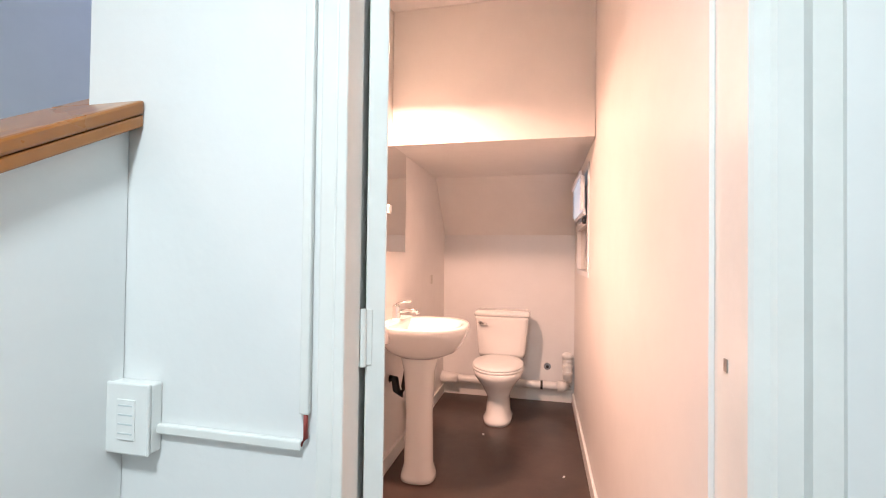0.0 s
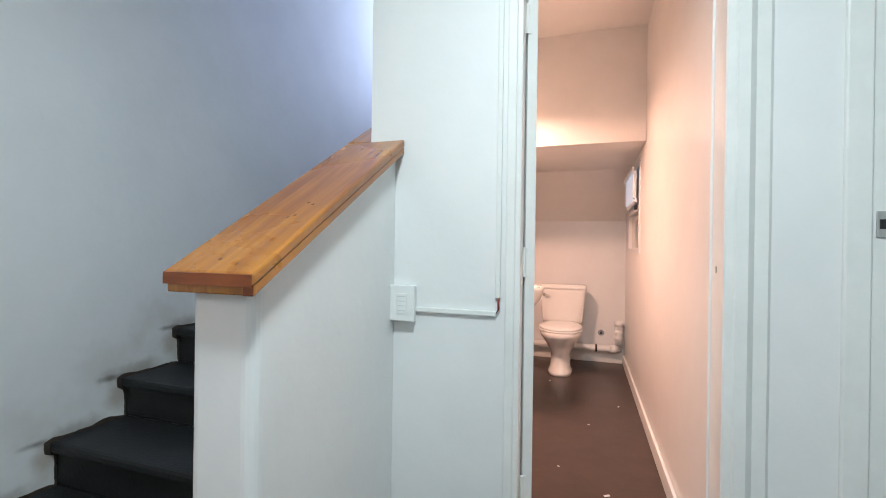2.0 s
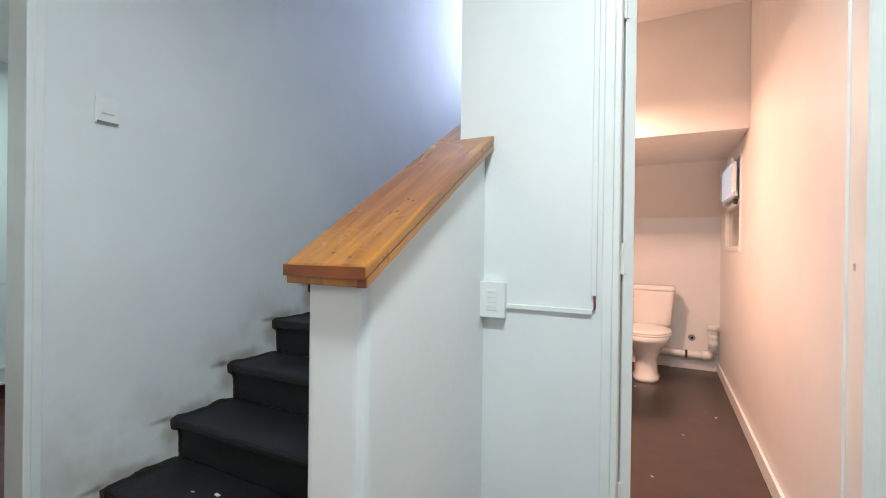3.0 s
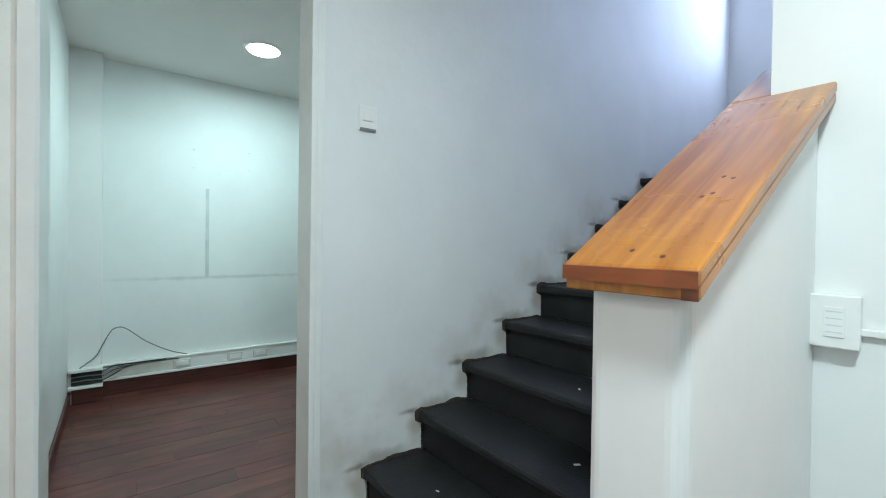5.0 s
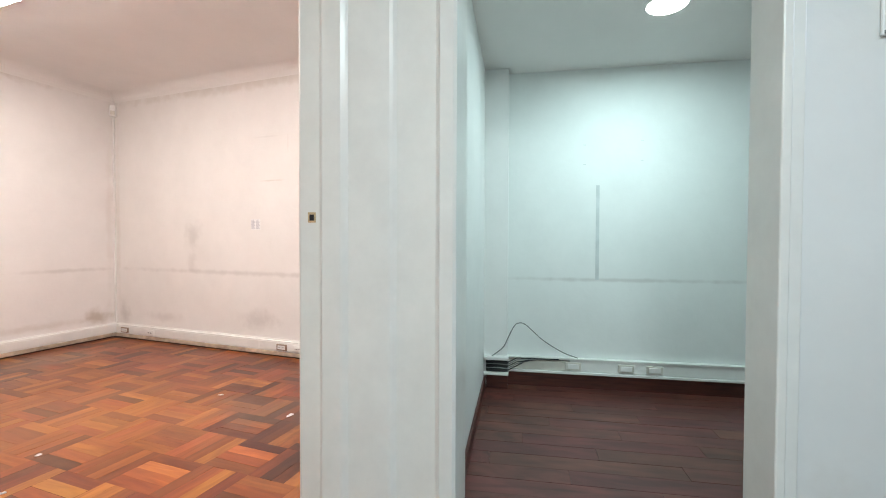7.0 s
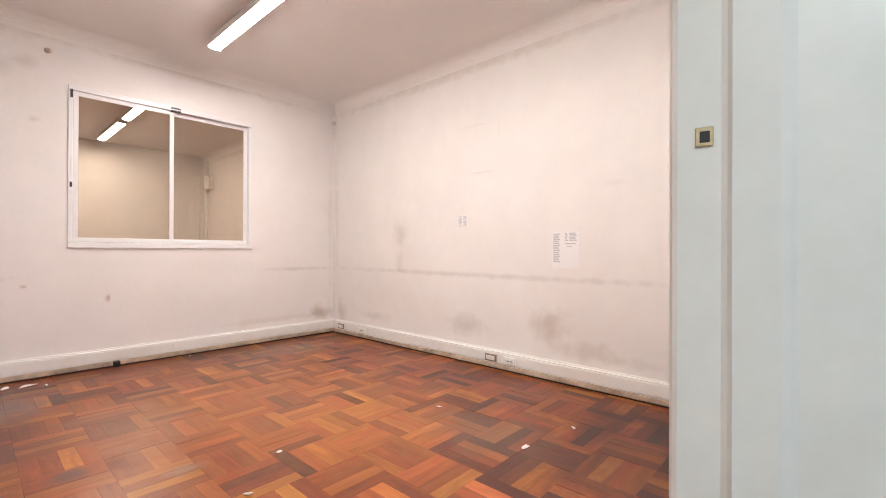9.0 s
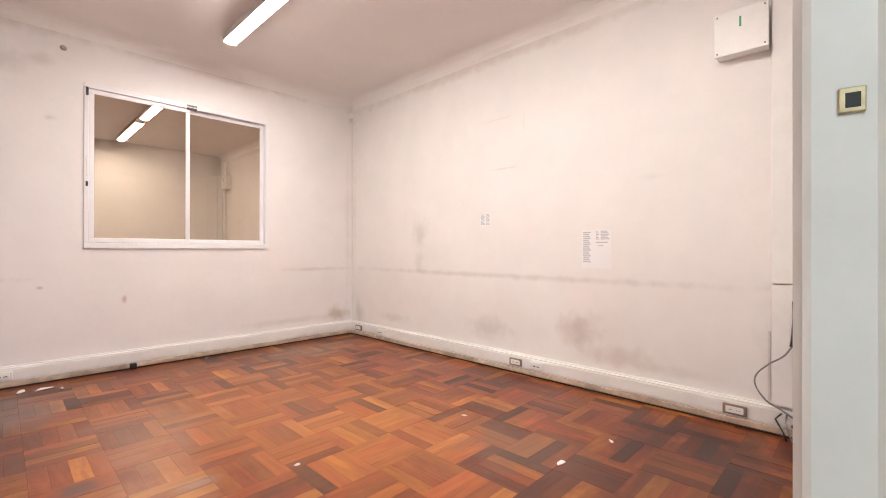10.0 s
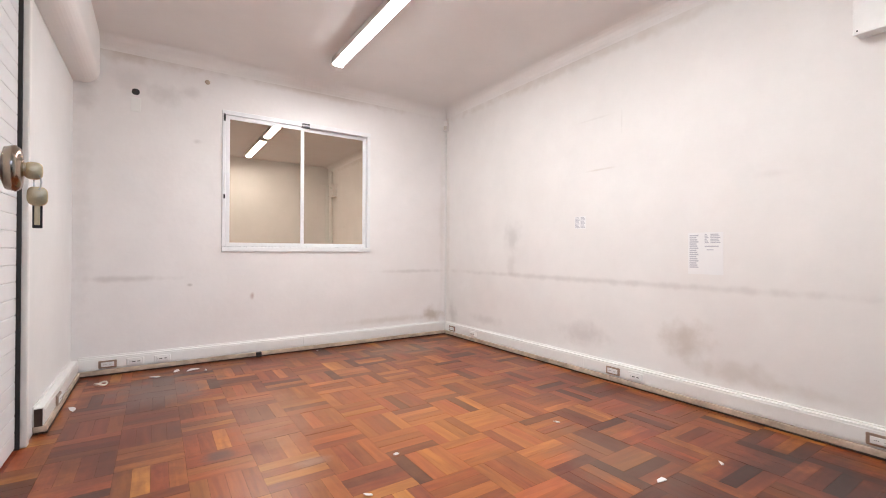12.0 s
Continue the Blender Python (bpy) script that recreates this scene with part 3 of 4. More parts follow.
SLOPE = 0.60
bm = bmesh.new()
prof = [(0.25, 0), (S - 0.002, 0), (S - 0.002, 1.010 + SLOPE * (S - 0.25)), (0.25, 1.010)]
a = [bm.verts.new((-0.545, y, z)) for y, z in prof]
b = [bm.verts.new((-0.362, y, z)) for y, z in prof]
bm.faces.new(a), bm.faces.new(b[::-1])
for i in range(4):
    bm.faces.new((a[i], a[(i + 1) % 4], b[(i + 1) % 4], b[i]))
bmesh.ops.recalc_face_normals(bm, faces=bm.faces[:])
corner = [e for e in bm.edges if all(abs(v.co.y - 0.25) < 1e-4 for v in e.verts) and abs(e.verts[0].co.z - e.verts[1].co.z) > 0.5]
bmesh.ops.bevel(bm, geom=corner, offset=0.032, segments=5, affect="EDGES", profile=0.5)
solid("wall_half", bm, WALL, HALL, "low white plastered wall with rounded corners beside the stairs", "wall", "structure")
setting("wall_stringer", "white plastered stair side", WALL, (-0.545, -0.468, S, 1.25, 0.6, 1.44))

cap = thing("handrail_cap", "thick varnished pine board capping the low wall", "handrail")


def cap_board(x0, x1, y0, y1, lift, thick, bevel):
    bm = boxed((x0, x1, y0, y1, -thick, 0), bevel=bevel)
    for v in bm.verts:
        v.co.z += 1.04 + lift + SLOPE * (v.co.y - 0.21)
    return bm


part("top_board", cap_board(-0.568, -0.326, 0.205, S - 0.0008, 0, 0.028, 0.006), PINE, cap)
part("lower_board", cap_board(-0.566, -0.328, 0.212, S - 0.0008, -0.0285, 0.024, 0.004), PINE, cap)
part("top_board_end", cap_board(-0.568, -0.468, S - 0.0006, 1.25, 0, 0.028, 0.004), PINE, cap)
part("end_grain", cap_board(-0.5665, -0.3275, 0.2025, 0.2048, -0.001, 0.026, 0.0), END_GRAIN, cap, "dark red end grain of the board")
part("end_grain", cap_board(-0.354, -0.3290, 0.2095, 0.2119, -0.0285, 0.021, 0.0), END_GRAIN, cap, "dark red corner of the lower board")
for x, y in ((-0.395, 0.235), (-0.455, 0.25), (-0.40, 0.435), (-0.415, 0.425), (-0.385, 0.49), (-0.405, 0.50)):
    bm = lathe([(0, 0, 0, 0.0048, 0.0025, 2), (0, 0, 0.0006, 0.003, 0.0015, 2)], 9)
    for v in bm.verts:
        v.co = Vector((x + v.co.x, y + v.co.y * 2.0, 1.04 + SLOPE * (y + v.co.y * 2.0 - 0.21) + v.co.z))
    part("knot", bm, KNOT, cap, "dark resin knot")

# ---- door frames ----
def frame_profile(name, label, steps, z1, m=HALL):
    """A moulded upright: each step (x0, x1, y0, y1) is a strip of the profile."""
    return solid(name, boxed(*[(*s, 0.0, z1) for s in steps], bevel=0.004), TRIM, m, label, "door frame", "structure")


def moulded_post(name, label, prof, z1=2.22):
    """An upright with a moulded outline, drawn up from the floor."""
    bm = bmesh.new()
    lo = [bm.verts.new((x, y, 0)) for x, y in prof]
    hi = [bm.verts.new((x, y, z1)) for x, y in prof]
    bm.faces.new(lo), bm.faces.new(hi[::-1])
    for i in range(len(prof)):
        j = (i + 1) % len(prof)
        bm.faces.new((lo[i], lo[j], hi[j], hi[i]))
    return solid(name, bm, TRIM, HALL, label, "door frame", "structure")


moulded_post("door_frame_office_left", "cream gloss painted corner post between two doors",
             [(-1.98, -1.102), (-1.756, -1.130), (-1.750, -1.122), (-1.750, -1.062), (-1.745, -1.054), (-1.737, -1.048), (-1.736, -0.990), (-1.741, -0.978), (-1.745, -0.970), (-1.746, -0.846), (-1.750, -0.836),
        (-1.756, -0.826), (-1.757, -0.712), (-1.750, -0.703), (-1.739, -0.697), (-1.737, -0.660), (-1.743, -0.650), (-1.98, -0.650)])
moulded_post("door_frame_toilet_right", "white gloss painted door jamb",
             [(0.698, S + 0.11), (0.698, S - 0.018), (0.703, S - 0.022), (0.722, S - 0.024), (0.728, S - 0.030), (0.757, S - 0.031), (0.767, S - 0.022), (0.777, S - 0.012), (0.812, S - 0.011), (0.822, S - 0.001), (0.822, S + 0.05), (0.73, S + 0.11)], 2.24)
setting("wall_corner_head", "white wall above the corner post", WALL, (-1.98, -1.746, -1.128, -0.65, 2.22, 2.7))
frame_profile("door_frame_office_right", "cream gloss painted door jamb", [(-1.80, -1.655, 0.112, 0.135), (-1.80, -1.664, 0.135, 0.165)], 2.24)
frame_profile("door_frame_toilet_left", "white gloss painted door jamb", [(0.056, 0.088, S - 0.016, S + 0.0), (0.088, 0.108, S - 0.022, S + 0.045)], 2.24)
frame_profile("door_frame_side_left", "white gloss painted door jamb", [(0.985, 1.045, S - 0.018, S), (1.045, 1.10, S - 0.008, S + 0.11)], 2.24)
frame_profile("door_frame_room_left", "white gloss painted door jamb", [(-1.362, -1.34, -0.85, -0.69)], 2.2, ROOM)

# ---- parquet room: window, lamps, trunking, sockets, papers ----
win = thing("window_sliding", "white aluminium sliding window with mirrored panes", "window", ROOM @ pose(0, RY, 0), kind="structure")
WX0, WX1, WZ0, WZ1 = -3.396, -1.970, 0.966, 2.234
WM = -2.672
part("backing", boxed((WX0, WX1, -0.095, -0.085, WZ0, WZ1)), DARK, win)
for n, s in (("frame_top", (WX0, WX1, -0.08, 0.012, WZ1 - 0.04, WZ1)), ("frame_bottom", (WX0, WX1, -0.08, 0.016, WZ0, WZ0 + 0.045)),
             ("frame_side", (WX0, WX0 + 0.035, -0.08, 0.012, WZ0 + 0.0455, WZ1 - 0.0405)), ("frame_side", (WX1 - 0.03, WX1, -0.08, 0.012, WZ0 + 0.0455, WZ1 - 0.0405))):
    part(n, boxed(s, bevel=0.004), ALUMINIUM, win)
for x0, x1, y0 in ((WX0 + 0.036, WM + 0.03, -0.055), (WM - 0.025, WX1 - 0.031, -0.025)):
    sash = part("sash", boxed((x0, x1, y0, y0 + 0.022, WZ0 + 0.046, WZ0 + 0.082), (x0, x1, y0, y0 + 0.022, WZ1 - 0.075, WZ1 - 0.041),
                              (x0, x0 + 0.034, y0, y0 + 0.022, WZ0 + 0.0822, WZ1 - 0.0752), (x1 - 0.034, x1, y0, y0 + 0.022, WZ0 + 0.0822, WZ1 - 0.0752), bevel=0.003), ALUMINIUM, win)
    part("pane", boxed((x0 + 0.03, x1 - 0.03, y0 + 0.008, y0 + 0.013, WZ0 + 0.08, WZ1 - 0.073)), MIRROR_FILM, sash, "mirrored brownish glass pane")
part("latch", boxed((WX1 - 0.026, WX1 - 0.014, 0.004, 0.018, 1.52, 1.66), bevel=0.003), PLASTIC, win)
part("latch", boxed((WX1 - 0.026, WX1 - 0.012, 0.004, 0.014, 1.44, 1.48), bevel=0.002), DARK, win)
part("latch", boxed((WX0 + 0.012, WX0 + 0.024, 0.004, 0.018, 1.45, 1.58), bevel=0.003), PLASTIC, win)
part("stop_block", boxed((WM - 0.075, WM + 0.005, -0.002, 0.012, WZ1 - 0.022, WZ1 - 0.006), (WM - 0.075, WM + 0.005, -0.002, 0.012, WZ1 - 0.046, WZ1 - 0.030)), DARK, win)
part("corner_block", boxed((WX1 - 0.028, WX1 - 0.012, 0.0, 0.014, WZ1 - 0.10, WZ1 - 0.035)), DARK, win)


def strip_light(y0, y1):
    """A slim ceiling strip lamp along y."""
    fit = thing("strip_light", "long white fluorescent strip light on the ceiling", "ceiling light", ROOM @ pose(-2.80, (y0 + y1) / 2, RC - 0.002), "room strip lights")
    h = (y1 - y0) / 2
    part("housing", boxed((-0.050, 0.050, -h, h, -0.053, 0), bevel=0.006), PLASTIC, fit)
    # thin lips added to keep the diffuser's glow off the ceiling
    for x in (-0.0515, 0.0475):
        part("glow_shield", boxed((x, x + 0.004, -h, h, -0.056, -0.03), bevel=0.0015), PLASTIC, fit)
    bm = bmesh.new()
    prof = [(0.046 * math.cos(radians(q)), -0.0535 - 0.016 * math.sin(radians(q))) for q in range(0, 181, 20)]
    a = [bm.verts.new((x, -h + 0.02, z)) for x, z in prof]
    b = [bm.verts.new((x, h - 0.02, z)) for x, z in prof]
    bm.faces.new(a), bm.faces.new(b[::-1])
    for i in range(len(prof)):
        j = (i + 1) % len(prof)
        bm.faces.new((a[i], a[j], b[j], b[i]))
    part("diffuser", bm, TUBE, fit, "glowing white diffuser")
    for e in (-h, h - 0.019):
        part("end_cap", boxed((-0.052, 0.052, e, e + 0.019, -0.070, -0.0535), bevel=0.006), PLASTIC, fit)


strip_light(-4.42, -2.80)
strip_light(-2.62, -1.30)


def socket(m, kind, width=0.115, mat_frame=PLASTIC, height=0.058):
    """A wall socket plate facing +y; kind: bronze or white, with three modules."""
    label = "bronze framed socket set in the cable trunking" if kind == "bronze" else "worn white socket plate without markings" if kind == "blank" else "white triple socket plate with round holes"
    ob = thing("wall_socket", label, "socket", m, "trunking sockets")
    plate = part("plate", boxed((-width / 2, width / 2, 0, 0.012, -height / 2, height / 2), bevel=0.005), {"bronze": GOLD_PLASTIC, "white": PLASTIC, "blank": OLD_PLASTIC}[kind], ob)
    part("insert", boxed((-width * 0.36, width * 0.36, 0.0115, 0.016, -height * 0.30, height * 0.30), bevel=0.002), PLASTIC, plate)
    modules = {"blank": (), "white": (-0.022, 0.010), "bronze": (-0.018, 0.018)}[kind]
    for dx in modules:
        for d in (-0.007, 0.0, 0.007):
            r = 0.0032 if kind == "white" else 0.0018
            part("pin_hole", boxed((dx + d - r, dx + d + r, 0.0155, 0.0166, -r, r)), DARK, plate)
    if kind == "white":
        part("pin_hole", boxed((0.029, 0.034, 0.0155, 0.0166, -0.0016, 0.0016)), DARK, plate)
    return ob


def trunking(name, label, length, m, z0=0.044, z1=0.140, depth=0.032):
    """Cable trunking along x, wall behind at y = 0: body, snap lid and a dark gap under it."""
    ob = thing(name, label, "cable trunking", m)
    part("body", boxed((0, length, 0.001, depth, z0, z1), bevel=0.003), PLASTIC, ob)
    n = max(1, int(length / 1.4))
    for i in range(n):
        part("lid", boxed((length * i / n + 0.001, length * (i + 1) / n - 0.001, depth - 0.001, depth + 0.004, z0 + 0.012, z1 - 0.012), bevel=0.0015), PLASTIC, ob)
    part("under_strip", boxed((0, length, 0.001, depth + 0.012, 0.010, z0 - 0.001), bevel=0.004), BEIGE, ob, "dirty beige skirting strip")
    part("dark_joint", boxed((0, length, 0.001, depth + 0.016, 0.0, 0.0095), bevel=0.003), EDGE_BEAD, ob, "dark brown floor bead")
    part("top_bead", boxed((0, length, 0.001, 0.010, z1 - 0.002, z1 + 0.010), bevel=0.003), PLASTIC, ob)
    return ob


EDGE_BEAD = material("dark_floor_bead", (0.04, 0.022, 0.015), 0.5, var=0.5, scale=14)
BEIGE = material("dirty_beige_paint", (0.55, 0.45, 0.35), 0.55, var=0.45, scale=9, bump=0.2)
trunking("cable_trunking_window", "white plastic cable trunking under the window", RL - 0.045 - RX, ROOM @ pose(RX, RY, 0))
trunking("cable_trunking_right", "white plastic cable trunking along the scuffed wall", RN - 0.16 - (RY + 0.05), ROOM @ pose(RX, RN - 0.16, 0, 0, 0, -90))
trunking("cable_trunking_left", "short white cable trunking with an open end", 1.17, ROOM @ pose(RL, RY + 0.05, 0, 0, 0, 90), depth=0.046)
part("open_end", boxed((1.163, 1.1705, 0.006, 0.041, 0.042, 0.134)), EDGE_BEAD, bpy.data.objects["cable_trunking_left"], "dark open end of the trunking")
DY = 0.0355
for y, k in ((-4.853, "bronze"), (-4.46, "white"), (-2.743, "bronze"), (-2.56, "white"), (-1.304, "bronze")):
    socket(ROOM @ pose(RX + DY, y, 0.086, 0, 0, -90), k)
for x, k in ((-1.176, "bronze"), (-1.353, "white"), (-1.534, "white")):
    socket(ROOM @ pose(x, RY + DY, 0.086), k)
socket(ROOM @ pose(RL - 0.0495, -4.18, 0.086, 0, 0, 90), "bronze")

# vertical trunking, box and loose cables beside the door
vt = thing("vertical_trunking", "tall white cable trunking beside the corner", "cable trunking", ROOM @ pose(RX, 0, 0))
part("body", boxed((0.001, 0.045, -1.142, -1.055, 0.155, 0.78), bevel=0.004), PLASTIC, vt)
part("body", boxed((0.001, 0.045, -1.142, -1.055, 0.786, 2.54), bevel=0.004), PLASTIC, vt)
part("thin_conduit", boxed((0.001, 0.014, -1.162, -1.150, 0.165, 0.53), bevel=0.003), OLD_PLASTIC, vt)
jb = thing("junction_box", "large white electrical box with a green mark", "junction box", ROOM @ pose(RX, -1.27, 2.14))
part("body", boxed((0.001, 0.075, -0.118, 0.116, -0.115, 0.115), bevel=0.006), PLASTIC, jb)
part("lid", boxed((0.0755, 0.088, -0.124, 0.122, -0.118, 0.121), bevel=0.004), PLASTIC, jb)
part("mark", boxed((0.0875, 0.0885, -0.006, 0.004, 0.02, 0.075)), material("green_paint", (0.05, 0.35, 0.16), 0.5), jb, "green paint mark")
for y in (-0.108, 0.106):
    for z in (-0.10, 0.10):
        part("screw", lathe([(0.088, y, z - 0.004, 0.003, 0.003, 2), (0.088, y, z + 0.004, 0.003, 0.003, 2)], 8), DARK, jb)
solid("cable_plug", rod([(-4.33, -1.045, 0.70), (-4.325, -1.043, 0.62), (-4.325, -1.05, 0.50), (-4.322, -1.055, 0.47)], 0.013), DARK, ROOM, "black plug hanging beside the trunking", "plug", smooth=True)
solid("loose_cable", rod(eased([(-4.322, -1.055, 0.475), (-4.31, -1.09, 0.42), (-4.30, -1.15, 0.37), (-4.295, -1.20, 0.31), (-4.30, -1.205, 0.25), (-4.305, -1.16, 0.18), (-4.31, -1.09, 0.14), (-4.31, -1.03, 0.10)]), 0.0042, 6), CABLE, ROOM, "thin grey cable hanging in a loop", "cable", smooth=True)
bits = thing("cable_remains", "tangle of cut cables and broken trunking at the corner", "cables", ROOM)
for i in range(7):
    y = -1.10 + 0.022 * i
    part("cable_end", rod([(-4.33, y, 0.12), (-4.29, y + 0.02 * (i % 3 - 1), 0.10 - 0.008 * i), (-4.26, y + 0.015, 0.045), (-4.25, y + 0.03, 0.012)], 0.004, 6), (DARK, CABLE, OLD_PLASTIC)[i % 3], bits, smooth=True)
part("broken_lid", boxed((-4.33, -4.27, -1.02, -0.92, 0.10, 0.125), (-4.33, -4.30, -0.96, -0.93, 0.0, 0.10), bevel=0.004), BEIGE, bits)

# alarm sensor in the far corner and its cable cover
sn = thing("alarm_sensor", "small white alarm sensor in the corner", "sensor", ROOM @ pose(RX, RY, 2.47, 0, 0, -45))
part("body", boxed((-0.03, 0.03, 0.012, 0.062, -0.065, 0.06), bevel=0.012), PLASTIC, sn)
part("lens", boxed((-0.02, 0.02, 0.058, 0.066, -0.05, -0.005), bevel=0.004), OLD_PLASTIC, sn)
solid("corner_conduit", boxed((RX + 0.001, RX + 0.018, RY + 0.001, RY + 0.018, 0.16, 2.39), bevel=0.004), PLASTIC, ROOM, "thin white conduit down the room corner", "conduit")


def sheet_of_paper(name, label, y0, y1, z0, z1, columns):
    """A printed sheet on the right wall; columns of plain bars: (y0, y1, z0, z1, lines)."""
    ob = thing(name, label, "paper", ROOM @ pose(RX + 0.002, 0, 0))
    part("sheet", boxed((0, 0.0012, y0, y1, z0, z1)), PAPER, ob)
    for a, b, c, d, n in columns:
        for i in range(n):
            z = c + (d - c) * (i + 0.5) / n
            part("line_of_print", boxed((0.0012, 0.0016, a, b - 0.006 * (i % 3), z - 0.32 * (d - c) / n, z + 0.32 * (d - c) / n)), INK, ob)


sheet_of_paper("paper_notice", "printed notice with a list taped to the wall", -2.214, -2.004, 0.835, 1.100,
               [(-2.205, -2.150, 0.872, 1.088, 16), (-2.112, -2.088, 1.03, 1.092, 6), (-2.078, -2.02, 1.03, 1.092, 6), (-2.112, -2.03, 1.005, 1.018, 1), (-2.10, -2.06, 0.985, 0.995, 1)])
sheet_of_paper("paper_small", "small square printed paper on the wall", -3.132, -3.020, 1.163, 1.264, [(-3.126, -3.08, 1.168, 1.26, 9), (-3.072, -3.026, 1.168, 1.26, 9)])

# holes and an old plate on the window wall
solid("wall_hole", lathe([(-1.34, 0, 0, 0.027, 0.025, 2.5), (-1.34, 0, 0.003, 0.027, 0.025, 2.5)], 14), DARK, ROOM @ pose(0, RY + 0.001, 2.262, -90, 0, 0), "dark ragged hole in the wall", "hole")
solid("blank_plate", boxed((-1.375, -1.308, 0.001, 0.008, 2.10, 2.215), bevel=0.003), PLASTIC, ROOM @ pose(0, RY, 0), "blank white plate on the wall", "wall plate")
solid("wall_anchor", lathe([(-1.853, 0, 0, 0.022, 0.020, 2), (-1.853, 0, 0.022, 0.012, 0.012, 2)], 12), BEIGE, ROOM @ pose(0, RY + 0.001, 2.452, -90, 0, 0), "rusty anchor in the wall", "anchor")
solid("black_plug_base", boxed((-2.30, -2.255, RY + 0.03, RY + 0.072, 0.0, 0.045), bevel=0.005), DARK, ROOM, "small black plastic stop on the floor", "plug")

# debris on the parquet
for i, (x, y, s) in enumerate(((-3.29, -1.77, 0.020), (-3.66, -1.70, 0.016), (-1.066, -4.20, 0.032), (-1.49, -4.735, 0.030), (-1.74, -4.82, 0.045), (-1.63, -4.84, 0.03), (-3.4, -2.45, 0.012), (-2.45, -2.6, 0.014), (-2.8, -4.94, 0.014), (-1.83, -4.75, 0.02), (-2.2, -2.35, 0.012))):
    r = random.Random(i)
    bm = bmesh.new()
    ring = [bm.verts.new((s * (0.5 + r.random()) * math.cos(a) * 1.3, s * (0.3 + 0.5 * r.random()) * math.sin(a), 0.001 + 0.006 * r.random())) for a in [k * math.pi / 4 for k in range(8)]]
    low = [bm.verts.new((v.co.x * 0.9, v.co.y * 0.9, 0)) for v in ring]
    bm.faces.new(ring), bm.faces.new(low[::-1])
    for k in range(8):
        bm.faces.new((ring[k], low[k], low[(k + 1) % 8], ring[(k + 1) % 8]))
    solid("paint_flake", bm, PAPER, ROOM @ pose(x, y, 0.0015, 0, 0, 50 * i), "white flake of old paint on the parquet", "debris", group="paint flakes")
bm = rod([(0.035 * math.cos(radians(q)), 0.026 * math.sin(radians(q)), 0.012 + 0.008 * math.sin(radians(2 * q))) for q in range(0, 331, 30)], 0.007, 6)
solid("tape_scrap", bm, OLD_PLASTIC, ROOM @ pose(-1.16, -4.71, 0.0), "crumpled loop of tape on the parquet", "debris", smooth=True)

# slatted white shutter door past the short wall, and the open room door with its key
sh = thing("shutter_door", "white slatted shutter beside the short wall", "shutter", ROOM @ pose(0, 0, 0))
part("frame", boxed((RL + 0.012, RL + 0.06, -3.6525, -3.642, 0.0, 2.29), bevel=0.003), DARK, sh, "dark edge of the shutter")
for k in range(28):
    part("slat", boxed((RL + 0.028, RL + 0.055, -3.6405, -2.80, 0.01 + 0.081 * k, 0.0905 + 0.081 * k), bevel=0.005), ALUMINIUM, sh)
solid("trim_wall_end", boxed((RL - 0.012, RL + 0.112, -3.70, -3.658, 0, 2.30), bevel=0.005), TRIM, ROOM, "white painted wall end trim", "trim", "structure")

leaf = thing("door_room", "white painted room door standing open with a key in its lock", "door", ROOM @ pose(-1.368, -0.86, 0, 0, 0, -84.8))
part("leaf", boxed((0.0, 0.745, 0.0, 0.038, 0.01, 2.18), bevel=0.004), TRIM, leaf)


def door_knob(parent, x, y, z, sign):
    """A round lock knob standing out along y."""
    for prof_, mat in (([(0, 0.030), (0.006, 0.030), (0.008, 0.014), (0.026, 0.013)], STEEL), ([(0.026, 0.016), (0.032, 0.027), (0.050, 0.030), (0.060, 0.025), (0.063, 0.012)], AGED_STEEL)):
        bm = lathe([(0, 0, h, r, r, 2) for h, r in prof_], 24)
        for v in bm.verts:
            v.co = Vector((x + v.co.x, y + sign * v.co.z, z + v.co.y))
        k = part("knob", bm, mat, parent, "worn steel lock knob", smooth=True)
    return k


KX, KZ = 0.655, 1.078
kb = door_knob(leaf, KX, -0.0005, KZ, -0.56)
part("cylinder", rod([(KX, -0.034, KZ), (KX, -0.038, KZ)], 0.009, 14), BRASS, kb)


def key_bow(y, z, r, thick):
    """A rounded six-sided key head in the plane x = KX."""
    bm = lathe([(0, 0, -thick, r * 0.9, r * 1.05, 3), (0, 0, -thick * 0.6, r, r * 1.2, 3), (0, 0, thick * 0.6, r, r * 1.2, 3), (0, 0, thick, r * 0.9, r * 1.05, 3)], 18)
    for v in bm.verts:
        v.co = Vector((KX + v.co.z, y + v.co.x, z + v.co.y))
    return bm


part("key", key_bow(-0.045, KZ - 0.001, 0.0095, 0.0026), BRASS, kb, "brass key in the lock", smooth=True)
bm = rod([(KX + 0.004 * math.sin(radians(q)), -0.049 + 0.004 * math.sin(radians(q)), KZ - 0.016 + 0.010 * math.cos(radians(q))) for q in range(0, 361, 30)], 0.0010, 6)
part("key_ring", bm, STEEL, kb)
spare = part("hanging_key", key_bow(-0.049, KZ - 0.034, 0.0105, 0.0022), BRASS, kb, "spare brass key on the ring", smooth=True)
part("blade", boxed((KX - 0.0012, KX + 0.0012, -0.0518, -0.0462, KZ - 0.072, KZ - 0.043), bevel=0.0006), BRASS, spare)
part("key_tag", boxed((KX + 0.0015, KX + 0.0042, -0.054, -0.044, KZ - 0.076, KZ - 0.044), bevel=0.001), DARK, spare, "black plastic tag behind the key")

